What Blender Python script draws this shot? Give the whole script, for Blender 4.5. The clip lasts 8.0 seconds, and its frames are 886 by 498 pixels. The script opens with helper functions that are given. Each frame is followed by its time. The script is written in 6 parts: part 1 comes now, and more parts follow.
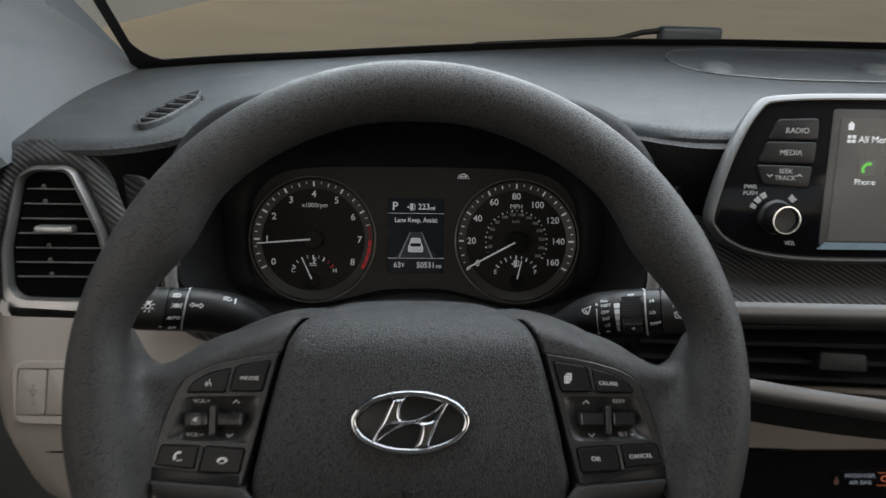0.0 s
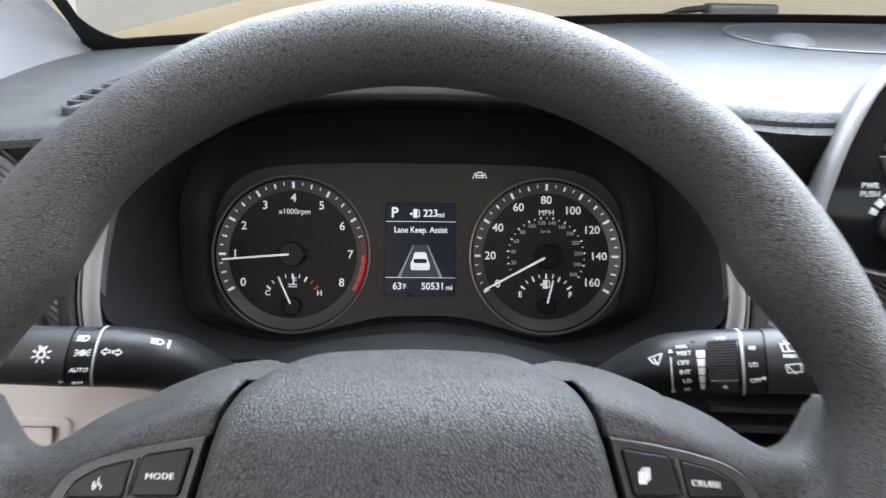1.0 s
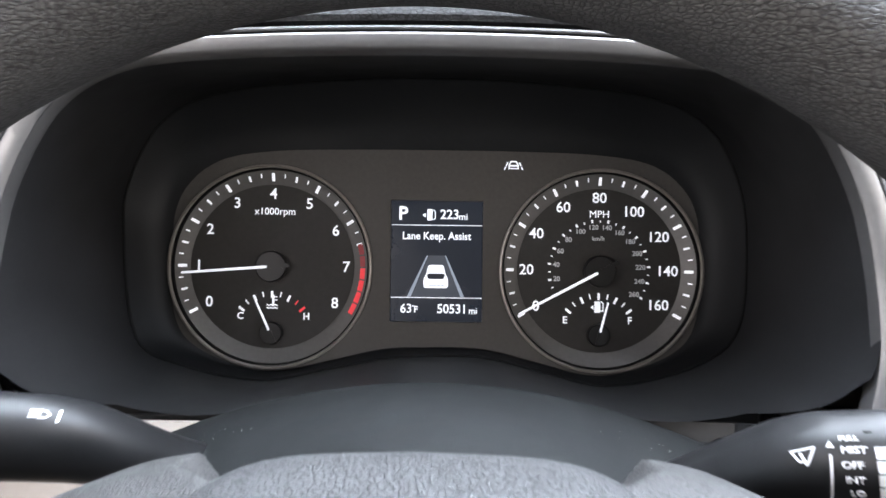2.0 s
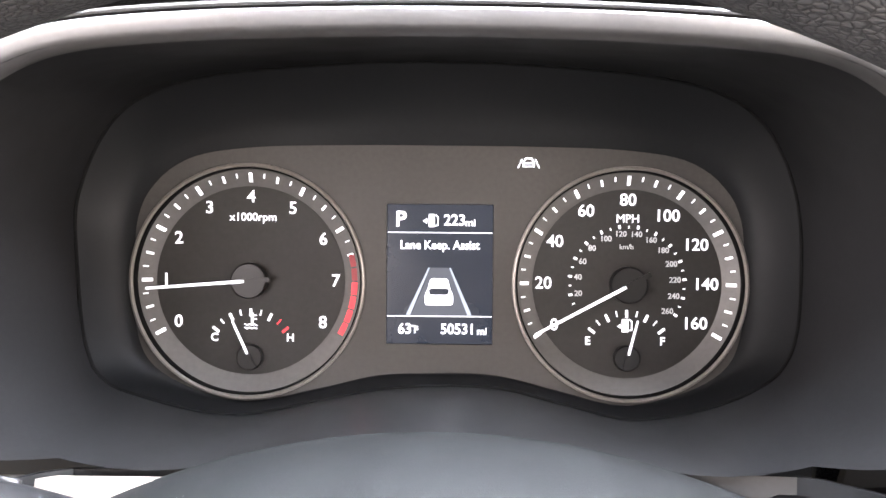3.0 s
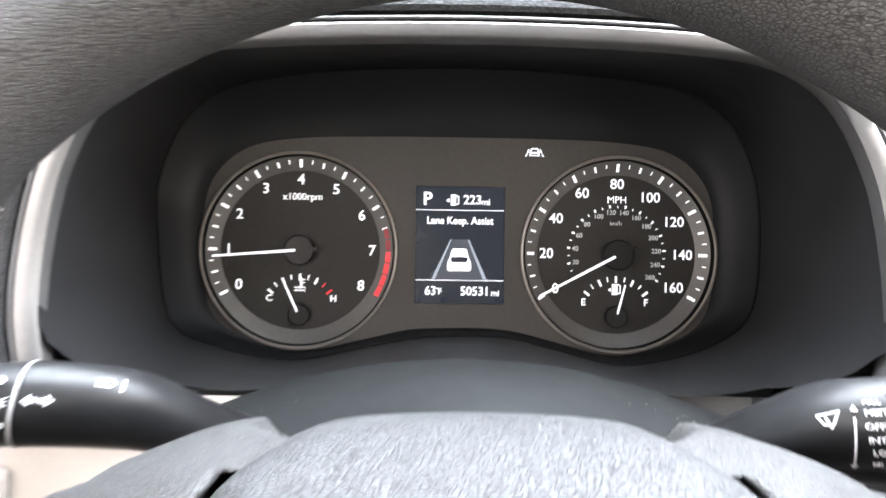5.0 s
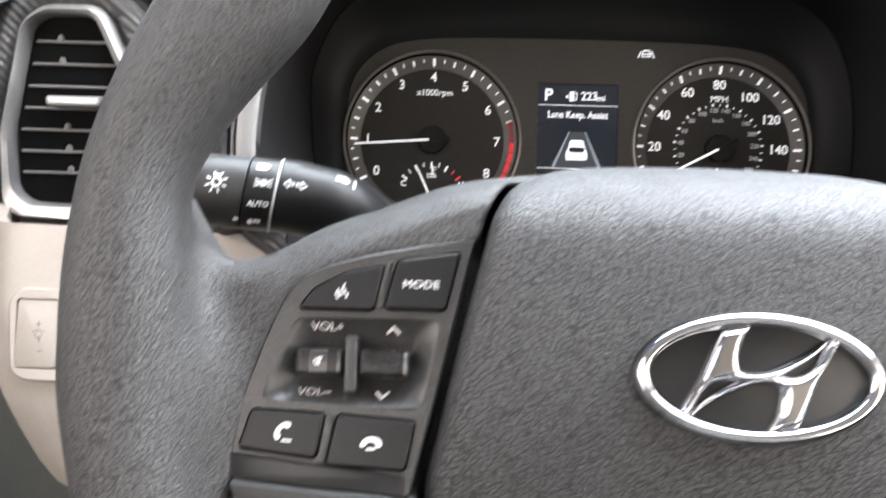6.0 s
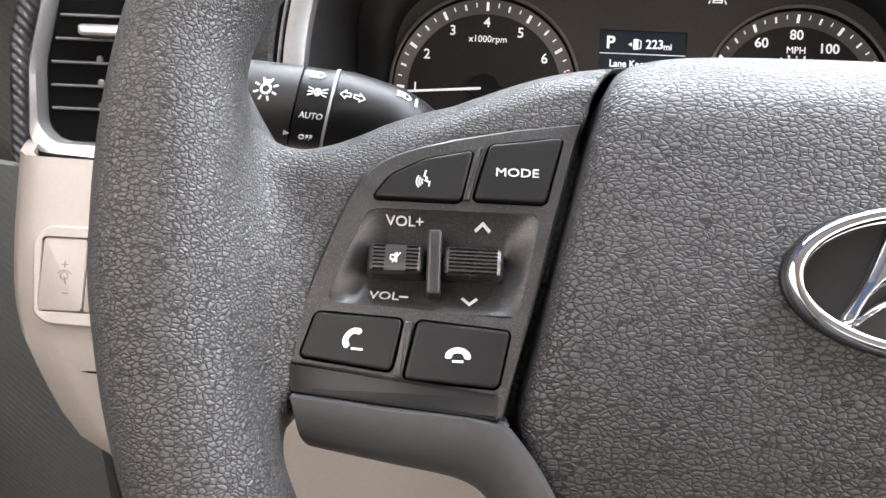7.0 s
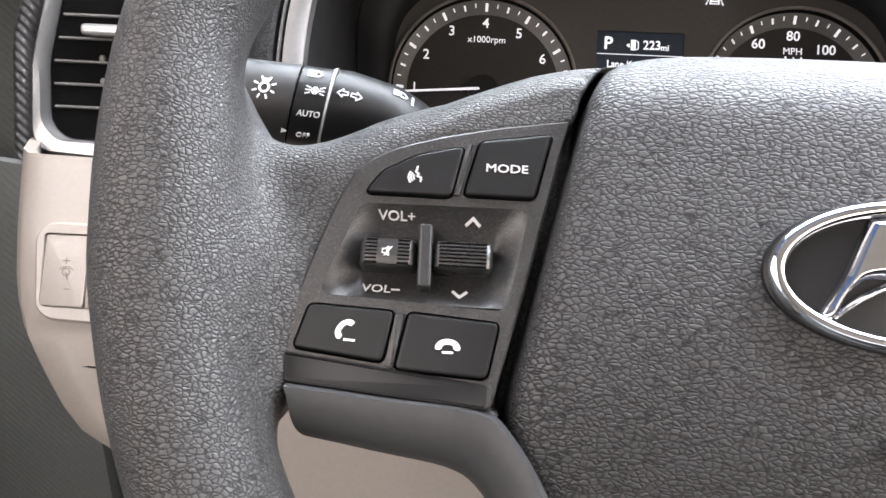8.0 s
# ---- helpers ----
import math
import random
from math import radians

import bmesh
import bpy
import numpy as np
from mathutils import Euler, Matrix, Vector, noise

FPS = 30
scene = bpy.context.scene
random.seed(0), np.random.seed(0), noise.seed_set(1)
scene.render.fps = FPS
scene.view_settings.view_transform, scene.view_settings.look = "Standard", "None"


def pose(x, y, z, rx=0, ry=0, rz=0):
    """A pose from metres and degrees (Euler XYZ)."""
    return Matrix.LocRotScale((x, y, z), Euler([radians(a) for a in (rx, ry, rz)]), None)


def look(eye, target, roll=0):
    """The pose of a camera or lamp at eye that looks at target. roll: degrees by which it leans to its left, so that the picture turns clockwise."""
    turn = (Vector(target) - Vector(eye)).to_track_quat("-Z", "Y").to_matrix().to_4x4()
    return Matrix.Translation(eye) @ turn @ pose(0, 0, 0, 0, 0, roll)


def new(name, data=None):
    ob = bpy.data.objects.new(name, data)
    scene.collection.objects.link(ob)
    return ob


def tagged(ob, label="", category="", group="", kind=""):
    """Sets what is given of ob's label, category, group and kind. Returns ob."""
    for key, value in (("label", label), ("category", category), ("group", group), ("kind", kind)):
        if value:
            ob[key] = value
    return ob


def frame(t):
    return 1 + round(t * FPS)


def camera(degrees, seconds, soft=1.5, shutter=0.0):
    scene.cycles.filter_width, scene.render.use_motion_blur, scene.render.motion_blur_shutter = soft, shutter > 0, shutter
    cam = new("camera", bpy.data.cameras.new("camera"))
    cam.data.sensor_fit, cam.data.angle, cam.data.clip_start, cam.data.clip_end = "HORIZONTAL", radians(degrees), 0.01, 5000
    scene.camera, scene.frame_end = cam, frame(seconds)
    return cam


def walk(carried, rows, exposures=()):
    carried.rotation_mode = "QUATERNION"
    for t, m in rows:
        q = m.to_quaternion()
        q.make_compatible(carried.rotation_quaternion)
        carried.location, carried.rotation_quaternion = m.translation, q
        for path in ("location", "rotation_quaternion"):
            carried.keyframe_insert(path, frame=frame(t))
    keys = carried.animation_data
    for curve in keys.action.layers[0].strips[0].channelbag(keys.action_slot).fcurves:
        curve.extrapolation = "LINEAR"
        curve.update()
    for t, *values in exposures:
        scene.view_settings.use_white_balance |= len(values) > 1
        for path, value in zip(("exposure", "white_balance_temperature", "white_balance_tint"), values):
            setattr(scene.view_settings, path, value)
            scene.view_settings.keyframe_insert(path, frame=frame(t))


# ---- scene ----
cam = camera(64.0, 8.0, shutter=0.5)
PATH = [
    (0, (-0.001, 0.067, 1.27), (0.08, 1.912, 0.501), 1.5),
    (0.5, (0.007, 0.133, 1.246), (0.069, 1.985, 0.493), 1.1),
    (1, (0.005, 0.194, 1.227), (0.051, 2.045, 0.47), 1.0),
    (1.5, (-0.002, 0.26, 1.204), (0.043, 2.104, 0.431), 1.0),
    (1.7, (0.004, 0.281, 1.194), (0.018, 2.128, 0.429), 1.3),
    (2.8, (0.005, 0.364, 1.191), (-0.008, 2.173, 0.337), 0.2),
    (3, (0.004, 0.368, 1.186), (-0.007, 2.184, 0.348), 0.4),
    (3.5, (0.005, 0.371, 1.185), (-0.004, 2.189, 0.353), 0.4),
    (4, (0.006, 0.371, 1.185), (-0.003, 2.186, 0.344), 0.5),
    (4.2, (0.005, 0.371, 1.186), (-0.001, 2.186, 0.344), 0.5),
    (5.3, (-0.032, 0.257, 1.194), (-0.007, 2.096, 0.407), 1.2),
    (5.5, (-0.048, 0.238, 1.183), (-0.025, 2.077, 0.398), 1.2),
    (6, (-0.083, 0.223, 1.141), (-0.097, 2.06, 0.35), 1.5),
    (6.5, (-0.099, 0.234, 1.11), (-0.148, 2.071, 0.319), 1.8),
    (7, (-0.101, 0.24, 1.102), (-0.169, 2.078, 0.315), 2.1),
    (7.5, (-0.104, 0.241, 1.1), (-0.179, 2.079, 0.315), 2.2),
    (8, (-0.098, 0.236, 1.102), (-0.174, 2.075, 0.318), 2.2),
]
EXPOSURES = [(0.0, -1.7, 6500, 10), (0.1, -1.4, 6500, 10), (0.2, -0.9, 6450, 10), (0.3, -0.55, 6400, 10), (0.4, -0.3, 6350, 10), (0.5, -0.15, 6300, 10), (1.0, -0.05, 6150, 12), (1.5, 0.15, 6100, 14), (1.7, 0.25, 6100, 14), (2.8, 1.85, 6350, 18), (3.0, 2.0, 6400, 19), (4.2, 2.0, 6400, 19), (5.3, 1.0, 6400, 13), (5.5, 0.95, 6400, 13), (6.0, 0.55, 6500, 14), (6.5, 0.46, 6550, 16), (7.0, 0.46, 6550, 16), (8.0, 0.46, 6500, 16)]
walk(cam, [(t, look(eye, target, roll)) for t, eye, target, roll in PATH], EXPOSURES)

# ---- world, sun ----
world = bpy.data.worlds.new("sky")
scene.world = world
world.use_nodes = True
wn = world.node_tree.nodes
sky = wn.new("ShaderNodeTexSky")
sky.sky_type, sky.sun_disc = "NISHITA", False
SUN_UP, SUN_TURN = radians(47), radians(158)
sky.sun_elevation, sky.sun_rotation = SUN_UP, SUN_TURN
world.node_tree.links.new(sky.outputs[0], wn["Background"].inputs[0])
wn["Background"].inputs[1].default_value = 0.15
sun = new("sun", bpy.data.lights.new("sun", "SUN"))
sun.data.energy, sun.data.angle, sun.data.color = 3.4, radians(0.5), (1.0, 0.95, 0.87)
sun_from = Vector((math.sin(SUN_TURN) * math.cos(SUN_UP), math.cos(SUN_TURN) * math.cos(SUN_UP), math.sin(SUN_UP)))
sun.matrix_basis = look(sun_from * 30, (0, 0, 0))



def window_light(name, place, toward, wide, high, power, color):
    """Daylight of one window opening."""
    lamp = new(name, bpy.data.lights.new(name, "AREA"))
    lamp.data.shape, lamp.data.size, lamp.data.size_y, lamp.data.energy, lamp.data.color = "RECTANGLE", wide, high, power, color
    lamp.matrix_basis = look(place, toward)
    return lamp


window_light("windscreen_daylight", (0.36, 0.575, 1.375), (0.30, 0.25, 0.85), 1.2, 0.48, 33, (0.86, 0.94, 1.0))
window_light("driver_window_daylight", (-0.47, 0.0, 1.30), (0.1, 0.30, 1.0), 0.9, 0.40, 5.5, (1.0, 0.90, 0.79))
window_light("passenger_window_daylight", (1.13, -0.30, 1.36), (-0.1, 0.15, 1.0), 1.6, 0.34, 14, (1.0, 0.89, 0.75))
window_light("rear_daylight", (0.35, -1.6, 1.35), (0.1, 0.4, 1.05), 1.2, 0.45, 1, (1.0, 0.95, 0.88))


# ---- materials ----
def material(name, color, rough=0.5, metal=0.0, vary=0.12, vary_scale=18.0, grain=None, grain_scale=900.0, grain_depth=0.0002,
             rough_vary=0.08, emit=None, emit_strength=0.0, coat=0.0, specular=0.5, flecks=0.0):
    """A surface with colour and gloss that vary at two scales and a fine relief (grain: pebble, noise or weave)."""
    mat = bpy.data.materials.new(name)
    mat.use_nodes = True
    nodes, links = mat.node_tree.nodes, mat.node_tree.links
    bsdf = nodes["Principled BSDF"]
    bsdf.inputs["Metallic"].default_value = metal
    bsdf.inputs["Coat Weight"].default_value = coat
    bsdf.inputs["Specular IOR Level"].default_value = specular
    coords = nodes.new("ShaderNodeTexCoord")
    place = coords.outputs["Object"]
    large = nodes.new("ShaderNodeTexNoise")
    large.inputs["Scale"].default_value, large.inputs["Detail"].default_value = vary_scale, 6
    links.new(place, large.inputs["Vector"])
    small = nodes.new("ShaderNodeTexNoise")
    small.inputs["Scale"].default_value, small.inputs["Detail"].default_value = vary_scale * 23, 3
    links.new(place, small.inputs["Vector"])
    both = nodes.new("ShaderNodeMath")
    both.operation = "ADD"
    links.new(large.outputs["Fac"], both.inputs[0])
    links.new(small.outputs["Fac"], both.inputs[1])
    ramp = nodes.new("ShaderNodeMapRange")
    ramp.inputs["From Min"].default_value, ramp.inputs["From Max"].default_value = 0.7, 1.3
    ramp.inputs["To Min"].default_value, ramp.inputs["To Max"].default_value = 1 - vary, 1 + vary
    links.new(both.outputs[0], ramp.inputs["Value"])
    tint = nodes.new("ShaderNodeVectorMath")
    tint.operation = "SCALE"
    tint.inputs[0].default_value = color[:3]
    links.new(ramp.outputs[0], tint.inputs["Scale"])
    links.new(tint.outputs[0], bsdf.inputs["Base Color"])
    if flecks:
        # pale flecks moulded into the plastic
        grit = nodes.new("ShaderNodeTexVoronoi")
        grit.inputs["Scale"].default_value = 7000
        links.new(place, grit.inputs["Vector"])
        pale = nodes.new("ShaderNodeMapRange")
        pale.inputs["From Min"].default_value, pale.inputs["From Max"].default_value = 0.68, 0.95
        pale.inputs["To Min"].default_value, pale.inputs["To Max"].default_value = 1.0, 1.0 + flecks
        links.new(grit.outputs["Color"], pale.inputs["Value"])
        flecked = nodes.new("ShaderNodeVectorMath")
        flecked.operation = "SCALE"
        links.new(tint.outputs[0], flecked.inputs[0])
        links.new(pale.outputs[0], flecked.inputs["Scale"])
        links.new(flecked.outputs[0], bsdf.inputs["Base Color"])
    gloss = nodes.new("ShaderNodeMapRange")
    gloss.inputs["From Min"].default_value, gloss.inputs["From Max"].default_value = 0.3, 0.7
    gloss.inputs["To Min"].default_value, gloss.inputs["To Max"].default_value = max(rough - rough_vary, 0.02), min(rough + rough_vary, 1)
    links.new(large.outputs["Fac"], gloss.inputs["Value"])
    links.new(gloss.outputs[0], bsdf.inputs["Roughness"])
    if grain:
        bump = nodes.new("ShaderNodeBump")
        bump.inputs["Distance"].default_value, bump.inputs["Strength"].default_value = grain_depth, 1.0
        if grain == "pebble":
            wobble = nodes.new("ShaderNodeTexNoise")
            wobble.inputs["Scale"].default_value, wobble.inputs["Detail"].default_value = grain_scale * 0.55, 2
            links.new(place, wobble.inputs["Vector"])
            shift = nodes.new("ShaderNodeVectorMath")
            shift.operation = "MULTIPLY_ADD"
            shift.inputs[1].default_value = (0.9 / grain_scale,) * 3
            links.new(wobble.outputs["Color"], shift.inputs[0])
            links.new(place, shift.inputs[2])
            stretch = nodes.new("ShaderNodeVectorMath")
            stretch.operation = "MULTIPLY"
            stretch.inputs[1].default_value = (0.72, 1.15, 1.0)
            links.new(shift.outputs[0], stretch.inputs[0])
            cells = nodes.new("ShaderNodeTexVoronoi")
            cells.feature = "DISTANCE_TO_EDGE"
            cells.inputs["Scale"].default_value = grain_scale
            links.new(stretch.outputs[0], cells.inputs["Vector"])
            rest = nodes.new("ShaderNodeMapRange")
            rest.inputs["From Max"].default_value, rest.inputs["To Min"].default_value, rest.inputs["To Max"].default_value = 0.42, 1.0, 0.0
            links.new(cells.outputs["Distance"], rest.inputs["Value"])
            bowl = nodes.new("ShaderNodeMath")
            bowl.operation = "POWER"
            bowl.inputs[1].default_value = 2.4
            links.new(rest.outputs[0], bowl.inputs[0])
            crease = nodes.new("ShaderNodeMath")
            crease.operation = "SUBTRACT"
            crease.inputs[0].default_value = 1.0
            links.new(bowl.outputs[0], crease.inputs[1])
            # pebbles stand at uneven heights
            uneven = nodes.new("ShaderNodeTexVoronoi")
            uneven.inputs["Scale"].default_value = grain_scale
            links.new(stretch.outputs[0], uneven.inputs["Vector"])
            tall = nodes.new("ShaderNodeMapRange")
            tall.inputs["To Min"].default_value, tall.inputs["To Max"].default_value = 0.55, 1.0
            links.new(uneven.outputs["Color"], tall.inputs["Value"])
            rise = nodes.new("ShaderNodeMath")
            rise.operation = "MULTIPLY"
            links.new(crease.outputs[0], rise.inputs[0])
            links.new(tall.outputs[0], rise.inputs[1])
            # and are wrinkled themselves
            wrinkle = nodes.new("ShaderNodeTexNoise")
            wrinkle.inputs["Scale"].default_value, wrinkle.inputs["Detail"].default_value = grain_scale * 1.7, 3
            links.new(stretch.outputs[0], wrinkle.inputs["Vector"])
            relief = nodes.new("ShaderNodeMath")
            relief.operation = "MULTIPLY_ADD"
            relief.inputs[1].default_value = 0.5
            links.new(wrinkle.outputs["Fac"], relief.inputs[0])
            links.new(rise.outputs[0], relief.inputs[2])
            links.new(relief.outputs[0], bump.inputs["Height"])
            # shade between the pebbles is put into the colour and gloss of the creases
            crease_shade = nodes.new("ShaderNodeMapRange")
            crease_shade.inputs["From Max"].default_value, crease_shade.inputs["To Min"].default_value = 0.15, 0.36
            links.new(cells.outputs["Distance"], crease_shade.inputs["Value"])
            shaded = nodes.new("ShaderNodeVectorMath")
            shaded.operation = "SCALE"
            links.new(tint.outputs[0], shaded.inputs[0])
            links.new(crease_shade.outputs[0], shaded.inputs["Scale"])
            links.new(shaded.outputs[0], bsdf.inputs["Base Color"])
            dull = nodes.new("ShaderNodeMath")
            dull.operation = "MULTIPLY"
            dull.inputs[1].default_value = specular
            links.new(crease_shade.outputs[0], dull.inputs[0])
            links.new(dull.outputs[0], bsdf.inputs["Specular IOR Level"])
        elif grain == "weave":
            wave = nodes.new("ShaderNodeTexWave")
            wave.wave_type, wave.bands_direction = "BANDS", "DIAGONAL"
            wave.inputs["Scale"].default_value, wave.inputs["Distortion"].default_value = grain_scale, 0.0
            links.new(place, wave.inputs["Vector"])
            links.new(wave.outputs["Fac"], bump.inputs["Height"])
        else:
            speck = nodes.new("ShaderNodeTexNoise")
            speck.inputs["Scale"].default_value, speck.inputs["Detail"].default_value = grain_scale, 4
            links.new(place, speck.inputs["Vector"])
            links.new(speck.outputs["Fac"], bump.inputs["Height"])
        links.new(bump.outputs[0], bsdf.inputs["Normal"])
    if emit:
        bsdf.inputs["Emission Color"].default_value = (*emit, 1)
        bsdf.inputs["Emission Strength"].default_value = emit_strength
    return mat


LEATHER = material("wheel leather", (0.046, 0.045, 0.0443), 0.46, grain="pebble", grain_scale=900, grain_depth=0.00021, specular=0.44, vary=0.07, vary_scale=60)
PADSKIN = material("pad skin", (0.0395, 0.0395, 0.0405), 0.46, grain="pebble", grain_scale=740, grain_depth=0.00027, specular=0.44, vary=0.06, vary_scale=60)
SATIN_BLACK = material("satin black plastic", (0.009, 0.009, 0.0095), 0.38, specular=0.35, grain="noise", grain_scale=3000, grain_depth=0.00004)
BEAD = material("grey bead", (0.06, 0.058, 0.058), 0.5)
HOOD_SKIN = material("hood skin", (0.016, 0.016, 0.0165), 0.6, specular=0.25, grain="pebble", grain_scale=600, grain_depth=0.00012)
BUTTON = material("button plastic", (0.0085, 0.0085, 0.009), 0.40, specular=0.28, grain="noise", grain_scale=2500, grain_depth=0.00002)
GAP_BLACK = material("gap black", (0.004, 0.004, 0.004), 0.8, specular=0.06)
POD_GREY = material("flecked pod plastic", (0.016, 0.0157, 0.0154), 0.36, metal=0.1, specular=0.55, grain="noise", grain_scale=4200, grain_depth=0.00006, vary=0.12, vary_scale=150, flecks=6.0)
STALK_KNOB = material("stalk knob plastic", (0.017, 0.0168, 0.0166), 0.45, specular=0.4, vary=0.25, vary_scale=60)
ROLLER = material("roller plastic", (0.019, 0.019, 0.0195), 0.30, specular=0.7)
HUB = material("needle hub plastic", (0.0045, 0.0042, 0.004), 0.35, specular=0.25)
FIN_GREY = material("fin plastic", (0.022, 0.022, 0.023), 0.36)
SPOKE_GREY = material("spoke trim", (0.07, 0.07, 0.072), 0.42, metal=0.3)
CHROME = material("chrome", (0.55, 0.55, 0.57), 0.09, metal=1.0, rough_vary=0.03, vary=0.03)
SILVER = material("satin silver trim", (0.155, 0.151, 0.148), 0.46, metal=0.8, grain="noise", grain_scale=2600, grain_depth=0.00002, vary=0.05)
STACK_SILVER = material("dull silver strip", (0.15, 0.147, 0.145), 0.45, metal=0.8, vary=0.05)
DIM_INK = material("dim grey ink", (0.34, 0.34, 0.34), 0.5, vary=0.04)
GUNMETAL = material("satin surround metal", (0.13, 0.128, 0.127), 0.42, metal=0.8, grain="noise", grain_scale=2600, grain_depth=0.00002, vary=0.06)
VENT_SILVER = material("pale satin silver", (0.40, 0.39, 0.38), 0.42, metal=0.8, vary=0.05)
INK = material("white ink", (0.60, 0.60, 0.60), 0.5, vary=0.04)
DIAL_INK = material("lit dial marks", (0.8, 0.8, 0.8), 0.5, vary=0.03, emit=(0.95, 0.97, 1.0), emit_strength=0.4)
DIAL_RED = material("lit red marks", (0.7, 0.03, 0.04), 0.5, emit=(1.0, 0.05, 0.06), emit_strength=0.25)
DIM_RED = material("dim red marks", (0.28, 0.03, 0.035), 0.5)
DIM_DIAL = material("dim dial marks", (0.42, 0.42, 0.42), 0.5, vary=0.03, emit=(0.95, 0.97, 1.0), emit_strength=0.08)
NEEDLE = material("lit needle", (0.85, 0.85, 0.85), 0.4, emit=(0.93, 0.95, 1.0), emit_strength=0.45)
DIAL = material("dial face", (0.022, 0.020, 0.0183), 0.55, specular=0.25, grain="noise", grain_scale=3000, grain_depth=0.00002)
BAND = material("dial band", (0.074, 0.070, 0.065), 0.42, metal=0.2)
FACE = material("cluster face", (0.046, 0.0425, 0.0385), 0.5, specular=0.25, grain="noise", grain_scale=2600, grain_depth=0.00003)
HOOD = material("cluster tunnel", (0.0105, 0.0105, 0.011), 0.42, specular=0.3, grain="noise", grain_scale=1800, grain_depth=0.00003, vary=0.2)
RECESS = material("cluster recess", (0.0055, 0.0058, 0.0063), 0.5, specular=0.12, grain="noise", grain_scale=2200, grain_depth=0.00003)
RING = material("gauge ring", (0.22, 0.20, 0.178), 0.42, metal=0.35)
SCREEN = material("display", (0.006, 0.007, 0.009), 0.25, emit=(0.02, 0.03, 0.05), emit_strength=0.25)
SCREEN_INK = material("display lit", (0.6, 0.6, 0.6), 0.5, emit=(0.9, 0.94, 1.0), emit_strength=0.6)
SCREEN_BLUE = material("display blue grey", (0.2, 0.22, 0.25), 0.5, emit=(0.35, 0.42, 0.5), emit_strength=0.35)
SCREEN_ROAD = material("display road", (0.02, 0.022, 0.026), 0.5, emit=(0.05, 0.06, 0.075), emit_strength=0.5)
DASH = material("dash skin", (0.052, 0.055, 0.057), 0.55, grain="pebble", grain_scale=700, grain_depth=0.00010, vary=0.08)
DASH_DARK = material("dark dash skin", (0.036, 0.036, 0.038), 0.5, specular=0.35, grain="pebble", grain_scale=600, grain_depth=0.00016)
WEAVE = material("ribbed trim", (0.036, 0.036, 0.037), 0.33, grain="weave", grain_scale=95, grain_depth=0.0007, specular=0.5)
BEIGE = material("beige plastic", (0.27, 0.235, 0.205), 0.5, grain="noise", grain_scale=1500, grain_depth=0.00008, vary=0.05)
PILLAR = material("pillar trim", (0.092, 0.096, 0.100), 0.8, grain="noise", grain_scale=1200, grain_depth=0.0001, vary=0.06)
GLOSS = material("gloss black", (0.005, 0.005, 0.006), 0.10, specular=0.3, rough_vary=0.03)
RUBBER = material("black rubber", (0.011, 0.011, 0.011), 0.6, specular=0.3)
CENTRE_LOUVRE = material("centre louvre plastic", (0.014, 0.014, 0.0145), 0.42, specular=0.4)
LID_HIGHLIGHT = material("painted lid edge highlight", (0.16, 0.165, 0.17), 0.5)
VANE = material("vane plastic", (0.022, 0.022, 0.0225), 0.55)
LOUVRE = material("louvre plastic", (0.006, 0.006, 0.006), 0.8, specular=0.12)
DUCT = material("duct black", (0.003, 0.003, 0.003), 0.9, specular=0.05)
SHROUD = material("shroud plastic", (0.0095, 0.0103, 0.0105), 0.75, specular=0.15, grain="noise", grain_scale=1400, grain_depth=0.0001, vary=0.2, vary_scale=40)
LOUVRE_EDGE = material("pale grey louvre edge", (0.09, 0.087, 0.083), 0.5)
LINER = material("headliner cloth", (0.36, 0.35, 0.33), 0.9, grain="noise", grain_scale=900, grain_depth=0.0003)
CONCRETE = material("beige concrete", (0.66, 0.54, 0.36), 0.95, specular=0.08, grain="noise", grain_scale=60, grain_depth=0.002, vary=0.12, vary_scale=0.4)
WALL_WHITE = material("white wall", (0.72, 0.70, 0.64), 0.8, grain="noise", grain_scale=40, grain_depth=0.002, vary=0.08, vary_scale=0.8)
DOOR_SKIN = material("door skin", (0.10, 0.105, 0.10), 0.6, grain="weave", grain_scale=110, grain_depth=0.00012)
CAR_PAINT = material("dark car paint", (0.02, 0.022, 0.026), 0.2, coat=0.6)

GLASS = bpy.data.materials.new("window glass")
GLASS.use_nodes = True
gb = GLASS.node_tree.nodes["Principled BSDF"]
gb.inputs["Transmission Weight"].default_value, gb.inputs["Roughness"].default_value, gb.inputs["IOR"].default_value = 1.0, 0.0, 1.45
gb.inputs["Base Color"].default_value = (0.95, 0.98, 0.97, 1)


# ---- mesh helpers ----
from mathutils.geometry import tessellate_polygon


def thing(name, m, label, category, group="", kind=""):
    ob = new(name)
    ob.empty_display_size = 0.02
    ob.matrix_basis = m
    return tagged(ob, label, category, group, kind)


def part(name, bm, mat, parent=None, label="", smooth=True):
    me = bpy.data.meshes.new(name)
    bmesh.ops.recalc_face_normals(bm, faces=bm.faces[:])
    bm.to_mesh(me)
    bm.free()
    me.materials.append(mat)
    if smooth:
        me.shade_smooth()
        me.set_sharp_from_angle(angle=radians(38))
    ob = new(name, me)
    ob.parent = parent
    return tagged(ob, label)


